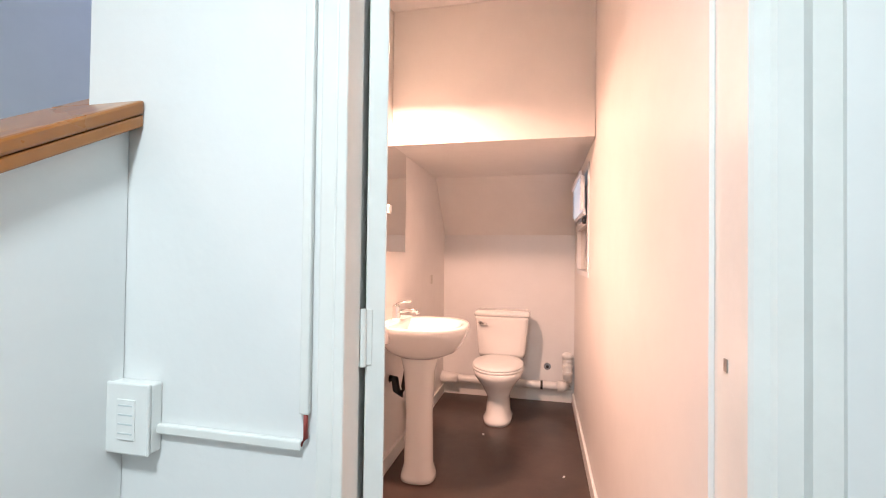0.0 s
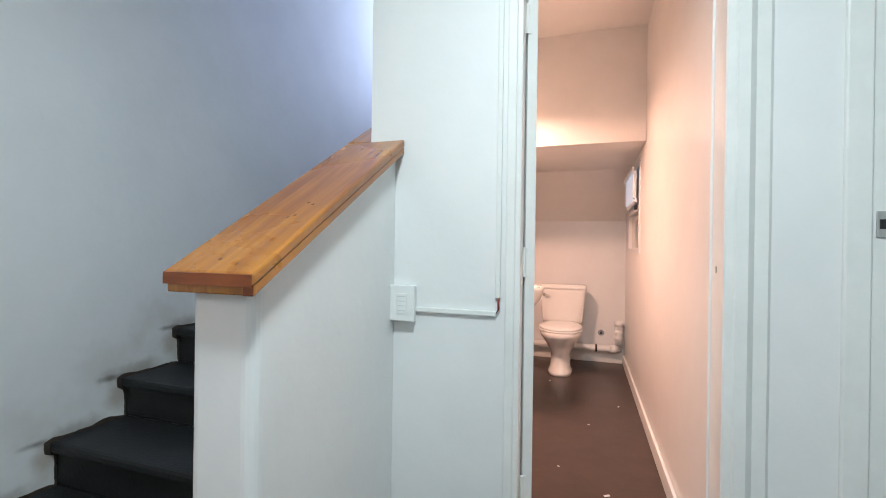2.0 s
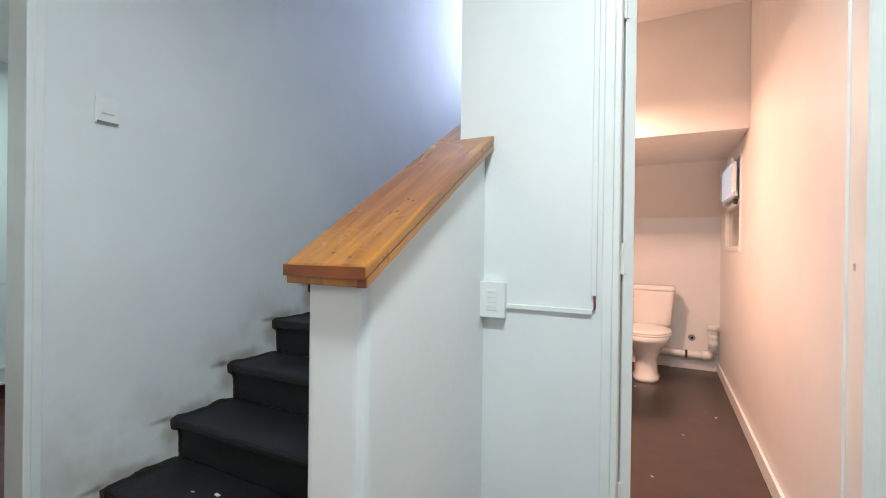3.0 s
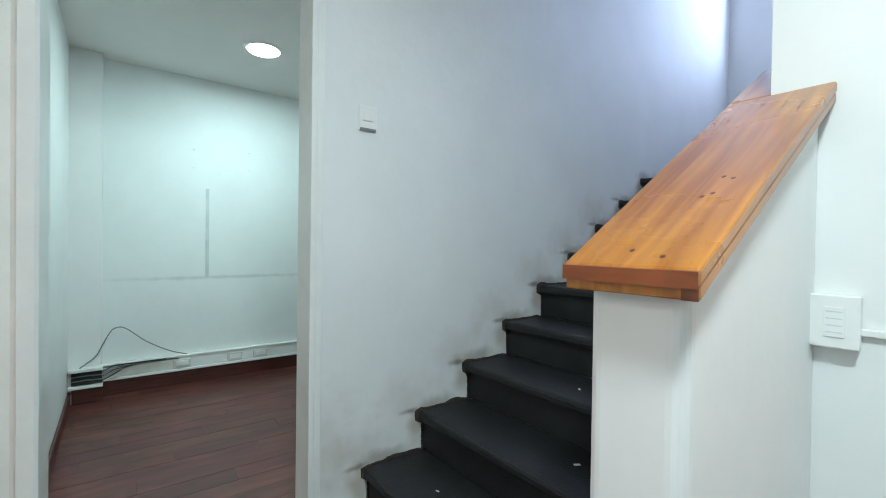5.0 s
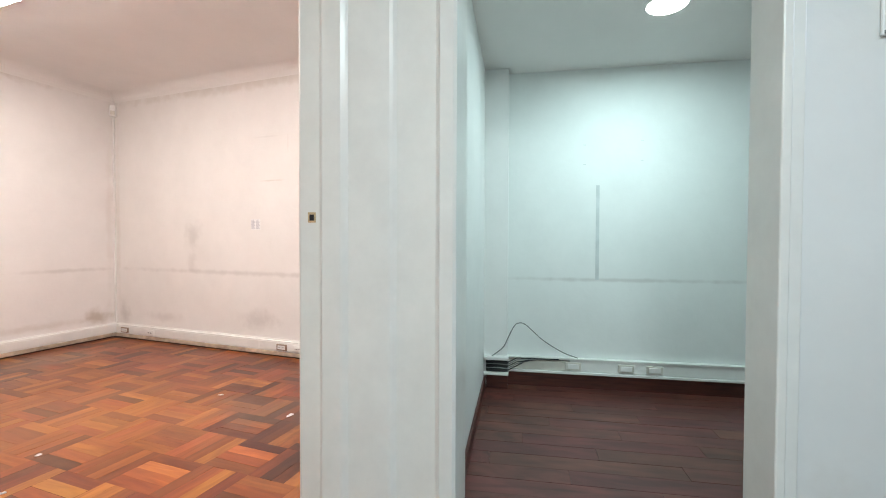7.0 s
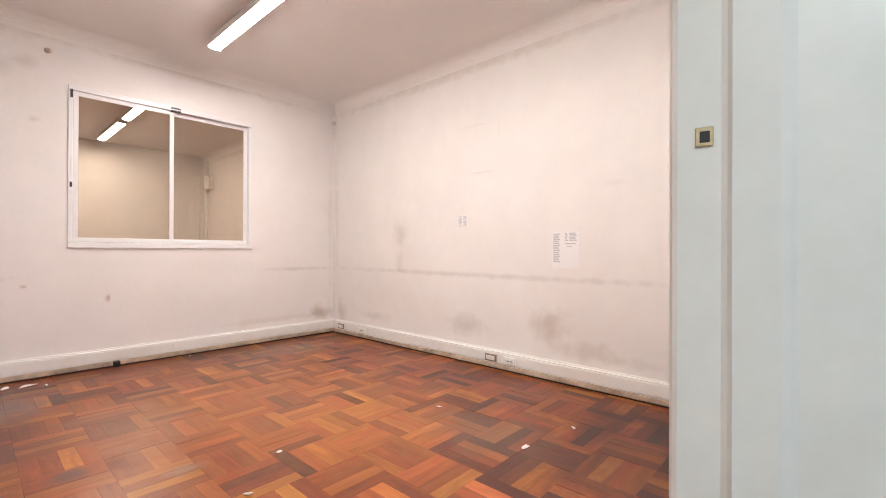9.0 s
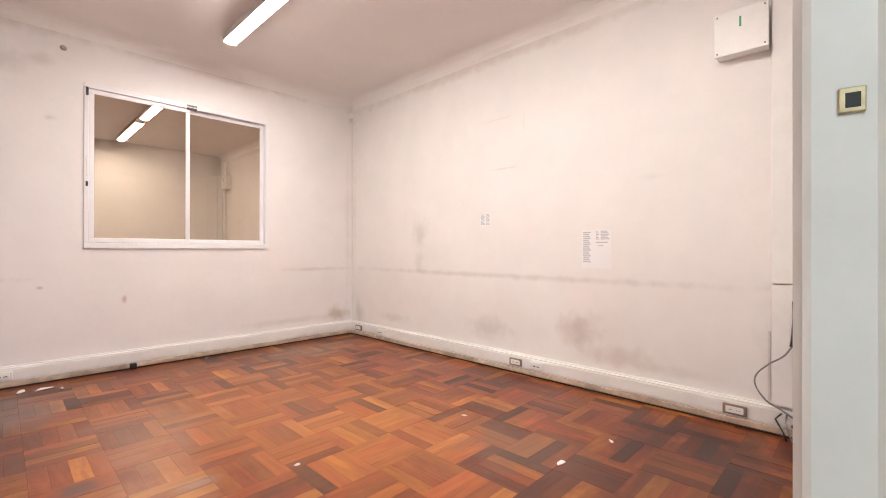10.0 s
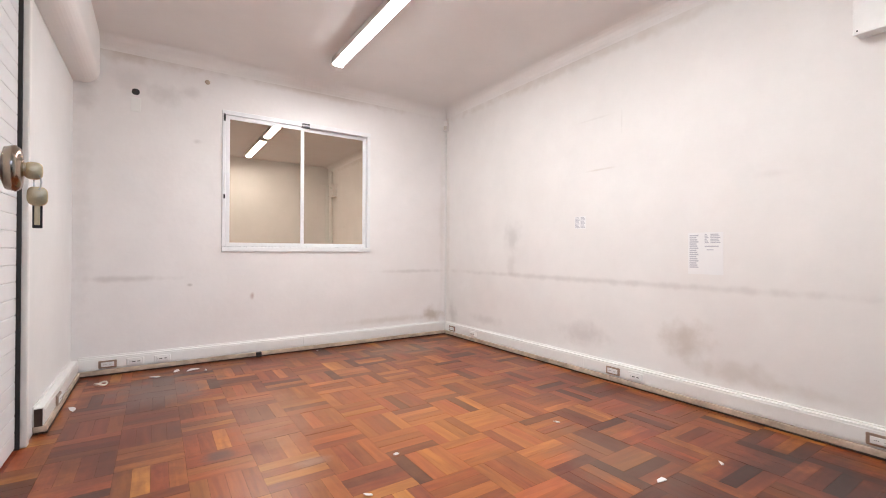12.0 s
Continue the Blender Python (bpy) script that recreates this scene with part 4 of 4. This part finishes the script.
# strike plates on the jambs
st = thing("strike_plate", "small worn brass strike plate on the door jamb", "strike plate", pose(-1.7495, -1.085, 1.14))
part("plate", boxed((0.0, 0.004, -0.012, 0.013, -0.016, 0.015), bevel=0.0018), BRASS, st)
part("hole", boxed((0.0036, 0.0044, -0.006, 0.008, -0.010, 0.008)), DARK, st)
st = thing("strike_plate", "steel strike plate on the side room door jamb", "strike plate", pose(1.078, S - 0.0085, 1.175))
part("plate", boxed((-0.022, 0.022, -0.004, 0.0, -0.035, 0.035), bevel=0.001), STEEL, st)
part("hole", lathe([(-0.006, -0.0042, -0.013, 0.010, 0.001, 2), (-0.006, -0.0042, 0.013, 0.010, 0.001, 2)], 10), DARK, st)
st = thing("strike_plate", "tiny steel strike plate in the toilet door jamb", "strike plate", pose(0.6975, S + 0.05, 1.04))
part("plate", boxed((-0.002, 0.0, -0.006, 0.006, -0.010, 0.010), bevel=0.0008), STEEL, st)

# ---- hall: switches, conduit ----
bx = thing("switch_box", "white surface mounted switch box with slotted face", "switch box", pose(-0.316, S, 0.893))
part("body", boxed((-0.048, 0.046, -0.026, -0.001, -0.064, 0.064), bevel=0.004), PLASTIC, bx)
part("cover", boxed((-0.050, 0.048, -0.034, -0.0265, -0.066, 0.066), bevel=0.004), PLASTIC, bx)
part("insert", boxed((-0.020, 0.020, -0.0365, -0.0335, -0.038, 0.036), bevel=0.001), PLASTIC, bx)
for dz in (-0.026, -0.009, 0.008, 0.025):
    part("slot", boxed((-0.016, 0.016, -0.0372, -0.0363, dz - 0.0015, dz + 0.0015)), CABLE_GREY, bx)
cd = thing("conduit", "thin white cable conduit painted over on the wall", "conduit", pose(0, S, 0))
part("horizontal_run", boxed((-0.273, 0.026, -0.013, -0.001, 0.862, 0.880), bevel=0.003), TRIM, cd)
part("vertical_run", boxed((0.022, 0.040, -0.013, -0.001, 0.925, 2.58), bevel=0.003), TRIM, cd)
part("bare_wire", rod([(0.024, -0.008, 0.872), (0.034, -0.009, 0.885), (0.033, -0.008, 0.93)], 0.004, 6), material("red_wire", (0.30, 0.05, 0.04), 0.5), cd, "bare red wire", smooth=True)
sw = thing("light_switch", "white wall switch with a rocker", "light switch", pose(SX, 0.353, 1.583))
part("plate", boxed((0.001, 0.010, -0.040, 0.040, -0.052, 0.052), bevel=0.004), PLASTIC, sw)
part("rocker", boxed((0.0095, 0.015, -0.022, 0.022, -0.012, 0.030), bevel=0.003), PLASTIC, sw)
part("lower_lip", boxed((0.0095, 0.012, -0.036, 0.036, -0.049, -0.040), bevel=0.002), CABLE, sw)
hl = thing("ceiling_light", "round white hall ceiling light", "ceiling light", pose(0.22, -0.25, 2.6))
part("ring", lathe([(0, 0, -0.03, 0.155, 0.155, 2), (0, 0, 0, 0.165, 0.165, 2)]), PLASTIC, hl)

# ---- toilet room ----
lv = thing("door_toilet", "white painted toilet door standing open inwards", "door", pose(0.1135, S + 0.055, 0, 0, 0, 113))
part("leaf", boxed((0.0, 0.53, -0.036, 0.0, 0.01, 2.22), bevel=0.003), TRIM, lv)
for z in (1.05, 1.9, 0.25):
    h = part("hinge", boxed((-0.003, 0.001, -0.012, 0.003, z - 0.05, z + 0.05), bevel=0.001), TRIM, lv, "painted over hinge")
    part("pin", rod([(-0.005, 0.004, z - 0.052), (-0.005, 0.004, z + 0.052)], 0.006, 10), TRIM, h)

wc = thing("toilet", "white porcelain toilet with a low tank against the wall", "toilet", pose(0.115, END - 0.085, 0))
part("pedestal", lathe([(0, -0.40, 0.0, 0.105, 0.20, 2.6), (0, -0.40, 0.03, 0.105, 0.20, 2.6), (0, -0.39, 0.06, 0.088, 0.175, 2.4), (0, -0.38, 0.18, 0.085, 0.17, 2.2), (0, -0.40, 0.27, 0.13, 0.215, 2.1),
                        (0, -0.43, 0.34, 0.175, 0.255, 2.1), (0, -0.43, 0.385, 0.185, 0.265, 2.1)], 40), PORCELAIN, wc, smooth=True)
part("rear_shelf", boxed((-0.13, 0.13, -0.26, -0.02, 0.26, 0.395), bevel=0.03), PORCELAIN, wc, smooth=False)
seat = part("seat", lathe([(0, -0.44, 0.386, 0.185, 0.25, 2.1), (0, -0.44, 0.392, 0.190, 0.255, 2.1), (0, -0.44, 0.402, 0.188, 0.253, 2.1)], 40), PLASTIC, wc, smooth=True)
part("lid", lathe([(0, -0.437, 0.404, 0.184, 0.25, 2.1), (0, -0.437, 0.412, 0.188, 0.252, 2.1), (0, -0.437, 0.422, 0.180, 0.244, 2.1), (0, -0.437, 0.428, 0.12, 0.18, 2.1)], 40), PLASTIC, wc, smooth=True)
part("tank", lathe([(0, -0.12, 0.40, 0.175, 0.085, 7), (0, -0.12, 0.43, 0.188, 0.09, 7), (0, -0.12, 0.70, 0.212, 0.10, 7), (0, -0.12, 0.722, 0.213, 0.10, 7)], 48), PORCELAIN, wc, smooth=True)
part("tank_lid", lathe([(0, -0.12, 0.7225, 0.216, 0.104, 7), (0, -0.12, 0.73, 0.222, 0.109, 7), (0, -0.12, 0.75, 0.222, 0.109, 7), (0, -0.12, 0.765, 0.205, 0.094, 6), (0, -0.12, 0.768, 0.15, 0.06, 4)], 48), PORCELAIN, wc, smooth=True)
fh = part("flush_handle", rod([(-0.165, -0.222, 0.672), (-0.165, -0.240, 0.672)], 0.014, 14), CHROME, wc, "chrome flush lever", smooth=True)
part("lever", rod([(-0.168, -0.242, 0.672), (-0.14, -0.246, 0.670), (-0.112, -0.244, 0.664)], 0.007, 8), CHROME, fh, smooth=True)

sk = thing("pedestal_sink", "white porcelain pedestal wash basin", "sink", pose(-0.42, 2.57, 0))
part("basin", lathe([(0.20, 0, 0.655, 0.12, 0.11, 2.2), (0.21, 0, 0.69, 0.19, 0.17, 2.3), (0.215, 0, 0.74, 0.225, 0.215, 2.3), (0.22, 0, 0.79, 0.240, 0.235, 2.4), (0.22, 0, 0.825, 0.245, 0.245, 2.4),
                     (0.22, 0, 0.835, 0.238, 0.238, 2.4), (0.235, 0, 0.828, 0.19, 0.20, 2.2), (0.24, 0, 0.77, 0.15, 0.16, 2.1), (0.24, 0, 0.73, 0.06, 0.07, 2)], 48), PORCELAIN, sk, smooth=True)
part("back_ledge", boxed((0.002, 0.10, -0.225, 0.225, 0.745, 0.842), bevel=0.02), PORCELAIN, sk)
part("pedestal", lathe([(0.20, 0, 0.0, 0.095, 0.095, 2.6), (0.20, 0, 0.025, 0.093, 0.093, 2.6), (0.20, 0, 0.08, 0.078, 0.08, 2.4), (0.20, 0, 0.35, 0.072, 0.075, 2.3), (0.20, 0, 0.58, 0.085, 0.085, 2.3), (0.20, 0, 0.675, 0.11, 0.105, 2.2)], 36), PORCELAIN, sk, smooth=True)
tap = thing("basin_tap", "chrome single lever basin tap", "tap", pose(-0.36, 2.57, 0.842))
part("body", lathe([(0, 0, 0, 0.026, 0.026, 2), (0, 0, 0.012, 0.024, 0.024, 2), (0, 0, 0.05, 0.020, 0.020, 2), (0, 0, 0.07, 0.022, 0.022, 2), (0, 0, 0.085, 0.014, 0.014, 2)], 20), CHROME, tap, smooth=True)
part("spout", rod([(0.0, 0, 0.04), (0.05, 0, 0.052), (0.10, 0, 0.056), (0.118, 0, 0.050), (0.122, 0, 0.036)], 0.011, 10), CHROME, tap, smooth=True)
part("lever", rod([(0.0, 0, 0.085), (0.03, 0.0, 0.098), (0.085, 0.0, 0.106)], 0.007, 8), CHROME, tap, smooth=True)
solid("sink_trap", rod([(-0.41, 2.62, 0.50), (-0.38, 2.62, 0.50), (-0.37, 2.62, 0.44), (-0.34, 2.62, 0.42), (-0.32, 2.62, 0.46), (-0.30, 2.62, 0.58)], 0.022, 10), DARK, HALL, "dark plastic trap behind the basin pedestal", "pipe", smooth=True)
solid("bin_white", lathe([(-0.33, 2.95, 0.003, 0.06, 0.06, 2), (-0.33, 2.95, 0.30, 0.078, 0.078, 2), (-0.33, 2.95, 0.305, 0.070, 0.070, 2)], 24), OLD_PLASTIC, HALL, "pale plastic bin beside the basin", "bin", smooth=True)
# yellow wall stain, built as a thin raised box
solid("wall_stain", boxed((-0.4185, -0.415, 3.55, 3.60, 0.98, 1.05), bevel=0.001), OLD_PLASTIC, HALL, "small yellow stain on the wall", "wall plate")
mi = thing("mirror", "frameless mirror with white clips above the basin", "mirror", pose(-0.42, 0, 0))
part("glass", boxed((0.001, 0.006, 2.30, 2.88, 1.22, 1.84)), MIRROR, mi)
part("clip", boxed((0.004, 0.02, 2.54, 2.58, 1.43, 1.48), bevel=0.003), PLASTIC, mi)

pp = thing("waste_pipe", "white plastic waste pipe along the back wall", "pipe", pose(0, END - 0.07, 0))
part("run", rod([(-0.40, 0, 0.165), (-0.36, 0, 0.150), (0.50, 0, 0.145), (0.575, 0, 0.145)], 0.032, 16), PLASTIC, pp, smooth=True)
part("elbow", rod([(0.555, 0, 0.145), (0.60, 0, 0.147), (0.628, 0, 0.165), (0.632, 0, 0.20)], 0.041, 16), PLASTIC, pp, smooth=True)
part("riser_pipe", rod([(0.632, 0, 0.19), (0.632, 0, 0.36)], 0.034, 16), PLASTIC, pp, smooth=True)
for z in (0.25, 0.30, 0.35):
    part("collar", lathe([(0.632, 0, z, 0.041, 0.041, 2), (0.632, 0, z + 0.022, 0.041, 0.041, 2)], 20), PLASTIC, pp)
part("cap", lathe([(0.632, 0, 0.372, 0.043, 0.043, 2), (0.632, 0, 0.40, 0.043, 0.043, 2), (0.632, 0, 0.418, 0.03, 0.03, 2)], 20), PLASTIC, pp, smooth=True)
clamp = part("clamp", lathe([(0.0, 0, 0.0, 0.036, 0.036, 2), (0, 0, 0.018, 0.036, 0.036, 2)], 20), DARK, pp)
clamp.matrix_basis = pose(0.42, 0, 0.146, 0, 90, 0)
pv = thing("pipe_stub", "capped chrome water outlet in the wall", "valve", pose(0.475, END, 0.285, 90, 0, 0))
part("rosette", lathe([(0, 0, 0.001, 0.032, 0.032, 2), (0, 0, 0.006, 0.028, 0.028, 2)], 20), CHROME, pv)
part("cap", lathe([(0, 0, 0.006, 0.014, 0.014, 2), (0, 0, 0.022, 0.012, 0.012, 2)], 8), DARK, pv)
solid("pipe_box", rod([(-0.415, END - 0.09, 0.165), (-0.36, END - 0.09, 0.155), (-0.27, END - 0.085, 0.15)], 0.045, 14), PLASTIC, HALL, "thicker white pipe bend in the corner", "pipe", smooth=True)

tw = thing("window_toilet", "white framed toilet window with a small hopper sash", "window", kind="structure")
TX, T0, T1, B0, B1 = 0.69, 2.92, 3.72, 1.08, 1.76
for s in ((T0, T1, B1 - 0.035, B1), (T0, T1, B0, B0 + 0.035), (T0, T0 + 0.035, B0 + 0.0355, B1 - 0.0355), (T1 - 0.035, T1, B0 + 0.0355, B1 - 0.0355), (T0 + 0.0355, T1 - 0.0355, 1.40, 1.435)):
    part("frame", boxed((TX - 0.008, TX + 0.05, *s), bevel=0.003), ALUMINIUM, tw)
part("pane", boxed((TX + 0.02, TX + 0.025, T0 + 0.03, T1 - 0.03, B0 + 0.03, 1.402)), MIRROR_FILM, tw, "dark reflecting pane")
hop = part("hopper_sash", boxed((TX - 0.03, TX - 0.012, T0 + 0.06, T1 - 0.06, 1.455, 1.485), (TX - 0.055, TX - 0.037, T0 + 0.06, T1 - 0.06, 1.69, 1.72), (TX - 0.045, TX - 0.02, T0 + 0.06, T0 + 0.09, 1.485, 1.69), (TX - 0.045, TX - 0.02, T1 - 0.09, T1 - 0.06, 1.485, 1.69), bevel=0.003), ALUMINIUM, tw)
part("pane", boxed((TX - 0.036, TX - 0.031, T0 + 0.085, T1 - 0.085, 1.48, 1.695)), FROSTED, hop)
part("backing", boxed((TX + 0.085, TX + 0.095, T0, T1, B0, B1)), DARK, tw)
part("latch", boxed((TX - 0.03, TX - 0.01, 3.0, 3.05, 1.405, 1.44), bevel=0.004), DARK, tw)
wl = thing("ceiling_light", "round warm glass ceiling light of the toilet", "ceiling light", pose(-0.34, 2.15, 2.6))
part("base", lathe([(0, 0, -0.03, 0.09, 0.09, 2), (0, 0, 0, 0.10, 0.10, 2)]), PLASTIC, wl)
part("cord", rod([(0, 0, -0.03), (0, 0, -0.37)], 0.005, 8), PLASTIC, wl)
part("globe", lathe([(0, 0, -0.510, 0.03, 0.03, 2), (0, 0, -0.495, 0.055, 0.055, 2), (0, 0, -0.460, 0.070, 0.070, 2), (0, 0, -0.420, 0.070, 0.070, 2), (0, 0, -0.391, 0.06, 0.06, 2)]), WARM_DISC, wl, smooth=True)

for i, (x, y, z) in enumerate(((0.35, 2.35, 0.003), (0.55, 2.75, 0.003), (0.20, 1.75, 0.003), (0.42, 1.55, 0.003), (0.05, 3.2, 0.003), (-1.25, 0.53, 0.1365), (-0.95, 0.80, 0.3145), (-1.1, 1.02, 0.4925), (-1.35, 0.50, 0.1365))):
    r = random.Random(100 + i)
    w = 0.006 + 0.008 * r.random()
    bm = boxed((-w, w, -w * 0.5, w * 0.5, 0, 0.002), bevel=0.0008)
    solid("paint_flake", bm, PAPER, pose(x, y, z, 0, 0, 70 * i), "tiny white flake on the dark floor", "debris", group="paint flakes")

# ---- office: downlight, skirting, trunking, cable ----
dl = thing("downlight", "round glowing recessed downlight", "ceiling light", pose(-2.96, 0.27, OC))
part("rim", lathe([(0, 0, -0.012, 0.105, 0.105, 2), (0, 0, -0.001, 0.118, 0.118, 2)]), PLASTIC, dl)
part("disc", lathe([(0, 0, -0.020, 0.088, 0.088, 2), (0, 0, -0.0125, 0.098, 0.098, 2)]), LAMP_DISC, dl, "glowing disc")
setting("baseboard_office_back", "red brown wooden skirting", SKIRTING, (OX + 0.001, OX + 0.016, -0.55, 2.3, 0, 0.105), bevel=0.003)
setting("baseboard_office_side", "dark brown wooden skirting", SKIRTING, (OX + 0.102, -1.99, -0.718, -0.704, 0, 0.085), bevel=0.003)
setting("baseboard_office_column", "red brown wooden skirting", SKIRTING, (OX + 0.102, OX + 0.116, -0.70, -0.545, 0, 0.105), bevel=0.003)
ot = thing("cable_trunking_office", "white plastic cable trunking above the brown skirting", "cable trunking", pose(OX, 0, 0))
part("lower_ledge", boxed((0.001, 0.05, -0.54, 2.29, 0.108, 0.125), bevel=0.003), PLASTIC, ot)
part("body", boxed((0.001, 0.036, -0.10, 2.29, 0.1255, 0.208), bevel=0.003), PLASTIC, ot)
part("body_worn", boxed((0.001, 0.034, -0.54, -0.101, 0.1255, 0.196), bevel=0.003), OLD_PLASTIC, ot, "yellowed trunking section")
part("top_ledge", boxed((0.001, 0.044, -0.55, 2.29, 0.2085, 0.222), bevel=0.003), PLASTIC, ot)
part("open_side", boxed((0.101, 0.135, -0.70, -0.545, 0.128, 0.215)), DARK, ot, "open trunking end full of cables")
part("top_lip", boxed((0.101, 0.165, -0.715, -0.54, 0.2155, 0.236), bevel=0.003), PLASTIC, ot)
part("bottom_lip", boxed((0.101, 0.165, -0.715, -0.54, 0.108, 0.127), bevel=0.003), PLASTIC, ot)
for i in range(5):
    z = 0.142 + 0.014 * i
    part("loose_wire", rod([(0.145, -0.70, z), (0.150, -0.62, z + 0.004 * (i % 2)), (0.140, -0.55, z - 0.003), (0.08, -0.48, z + 0.02), (0.05, -0.38 + 0.05 * i, 0.212)], 0.004, 6), (DARK, CABLE)[i % 2], ot, smooth=True)
for y in (-0.08, 0.28, 0.47):
    socket(pose(OX + 0.0365, y, 0.166, 0, 0, -90), "blank", 0.11)
solid("loose_cable", rod(eased([(OX + 0.13, -0.66, 0.235), (OX + 0.12, -0.58, 0.30), (OX + 0.12, -0.54, 0.38), (OX + 0.12, -0.505, 0.450), (OX + 0.12, -0.475, 0.478), (OX + 0.11, -0.42, 0.468), (OX + 0.09, -0.30, 0.36), (OX + 0.06, -0.16, 0.27), (OX + 0.045, -0.05, 0.228)]), 0.0040, 6), CABLE, HALL, "thin grey cable standing up in a bow", "cable", smooth=True)
for y, z in ((-0.01, 1.62), (-0.01, 1.76), (0.38, 1.64), (0.38, 1.78)):
    solid("wall_nail", boxed((OX + 0.001, OX + 0.006, y - 0.009, y + 0.009, z - 0.002, z + 0.002)), CABLE_GREY, HALL, "small nail mark on the office wall", "nail", group="office nails")
solid("trim_threshold", boxed((-1.775, -1.66, -0.645, 0.108, 0.0, 0.006), bevel=0.002), STEEL, HALL, "metal door threshold", "threshold", "structure")

solid("wall_groove", boxed((OX + 0.001, OX + 0.004, 0.072, 0.096, 0.79, 1.47), bevel=0.001), CABLE_GREY, HALL, "grey upright cable mark on the office wall", "wall mark")

# ---- side room window ----
sw2 = thing("window_side_room", "white framed window with pale daylight panes", "window", kind="structure")
for s in ((1.25, 2.07, 2.29, 2.33), (1.25, 2.07, 1.0, 1.04), (1.25, 1.29, 1.0405, 2.2895), (2.03, 2.07, 1.0405, 2.2895)):
    part("frame", boxed((s[0], s[1], 2.59, 2.65, s[2], s[3]), bevel=0.003), ALUMINIUM, sw2)
part("rail", boxed((1.29, 2.03, 2.60, 2.63, 1.46, 1.49), bevel=0.003), STEEL, sw2)
part("pane", boxed((1.29, 2.03, 2.612, 2.617, 1.49, 2.29)), FROSTED, sw2)
part("pane", boxed((1.29, 2.03, 2.612, 2.617, 1.04, 1.46)), FROSTED, sw2)
trunking("cable_trunking_side_room", "white cable trunking in the side room", 2.1, pose(3.2, 2.6, 0, 0, 0, 180))

# ---- floor pieces: parquet squares and office planks ----
Q = 0.269


def strip_mesh(name, lx, ly, top, mat):
    bm = boxed((-lx / 2, lx / 2, -ly / 2, ly / 2, -0.006, top))
    for v in bm.verts:
        if v.co.z > 0:
            v.co.x *= 1 - 0.0007 / lx
            v.co.y *= 1 - 0.0006 / ly
    me = bpy.data.meshes.new(name)
    bm.to_mesh(me)
    bm.free()
    me.materials.append(mat)
    return me


parquet = thing("floor_parquet", "worn red brown basket weave parquet floor", "floor", ROOM, kind="structure")
N = 4
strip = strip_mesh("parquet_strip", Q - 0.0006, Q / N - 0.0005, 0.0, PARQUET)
rng = random.Random(11)
QUARTER = Matrix.Rotation(radians(90), 4, "Z")
further = {0: bmesh.new(), 90: bmesh.new()}
made = 0
gx, gy = -4.566, -5.269
for i in range(19):
    for j in range(18):
        cx, cy = gx + (i + 0.5) * Q, gy + (j + 0.5) * Q
        if cx > 0.26 or cy + Q / 2 > -0.64 or (cx > RL + 0.1 and cy < -3.6):
            continue
        for k in range(N):
            o = (k + 0.5) * Q / N - Q / 2
            turn = 90 if (i + j) % 2 else 0
            x, y = cx + (o if turn else 0), cy + (0 if turn else o)
            there = ROOM @ Vector((x, y, 0))
            if there.x < -1.9 and there.y > (-0.90 if turn else -0.80):
                continue
            m = pose(x, y, rng.uniform(-0.0012, 0.0), rng.uniform(-0.25, 0.25), rng.uniform(-0.12, 0.12), turn + rng.choice((0, 180)))
            if made < 300 and -4.1 < cx < -1.1 and cy > -3.9:
                ob = new("parquet_strip", strip)
                ob.parent, ob.matrix_basis = parquet, m
                made += 1
                continue
            ring = [m @ Vector((sx * (Q - 0.0008) / 2, sy * (Q / N - 0.0007) / 2, 0)) for sx, sy in ((-1, -1), (1, -1), (1, 1), (-1, 1))]
            for v in ring:
                v.x, v.y = max(v.x, RX - 0.02), max(v.y, RY - 0.02)
            if max(v.x for v in ring) - min(v.x for v in ring) < 0.01 or max(v.y for v in ring) - min(v.y for v in ring) < 0.01:
                continue
            bm = further[turn]
            bm.faces.new([bm.verts.new(QUARTER.inverted() @ v if turn else v) for v in ring])
for turn, bm in further.items():
    ob = new("parquet_strips_far", bpy.data.meshes.new("parquet_strips_far"))
    bm.to_mesh(ob.data)
    bm.free()
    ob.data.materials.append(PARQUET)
    ob.parent = parquet
    ob.matrix_basis = QUARTER if turn else HALL
    tagged(ob, "further strips of the parquet", kind="stuff")

planks = thing("floor_office", "dark red brown plank floor of the office", "floor", kind="structure")
plank = strip_mesh("plank", 0.9, 0.118, 0.0, PLANK)
for v in plank.vertices:
    v.co = Vector((v.co.y, v.co.x, v.co.z))
plank.flip_normals()
for i in range(17):
    for j in range(5):
        x = SX - 0.10 - 0.06 - i * 0.12
        y = -0.72 + 0.45 + j * 0.902 - (i * 0.37) % 0.9
        if x < OX - 0.02 or y + 0.45 < -0.705 or y - 0.45 > 2.2:
            continue
        ob = new("plank", plank)
        ob.parent = planks
        y0, y1 = max(y - 0.45, -0.719), min(y + 0.45, 2.299)
        ob.matrix_basis = pose(x, (y0 + y1) / 2, rng.uniform(-0.001, 0), 0, 0, rng.choice((0, 180))) @ Matrix.Diagonal((1, (y1 - y0) / 0.9, 1, 1))
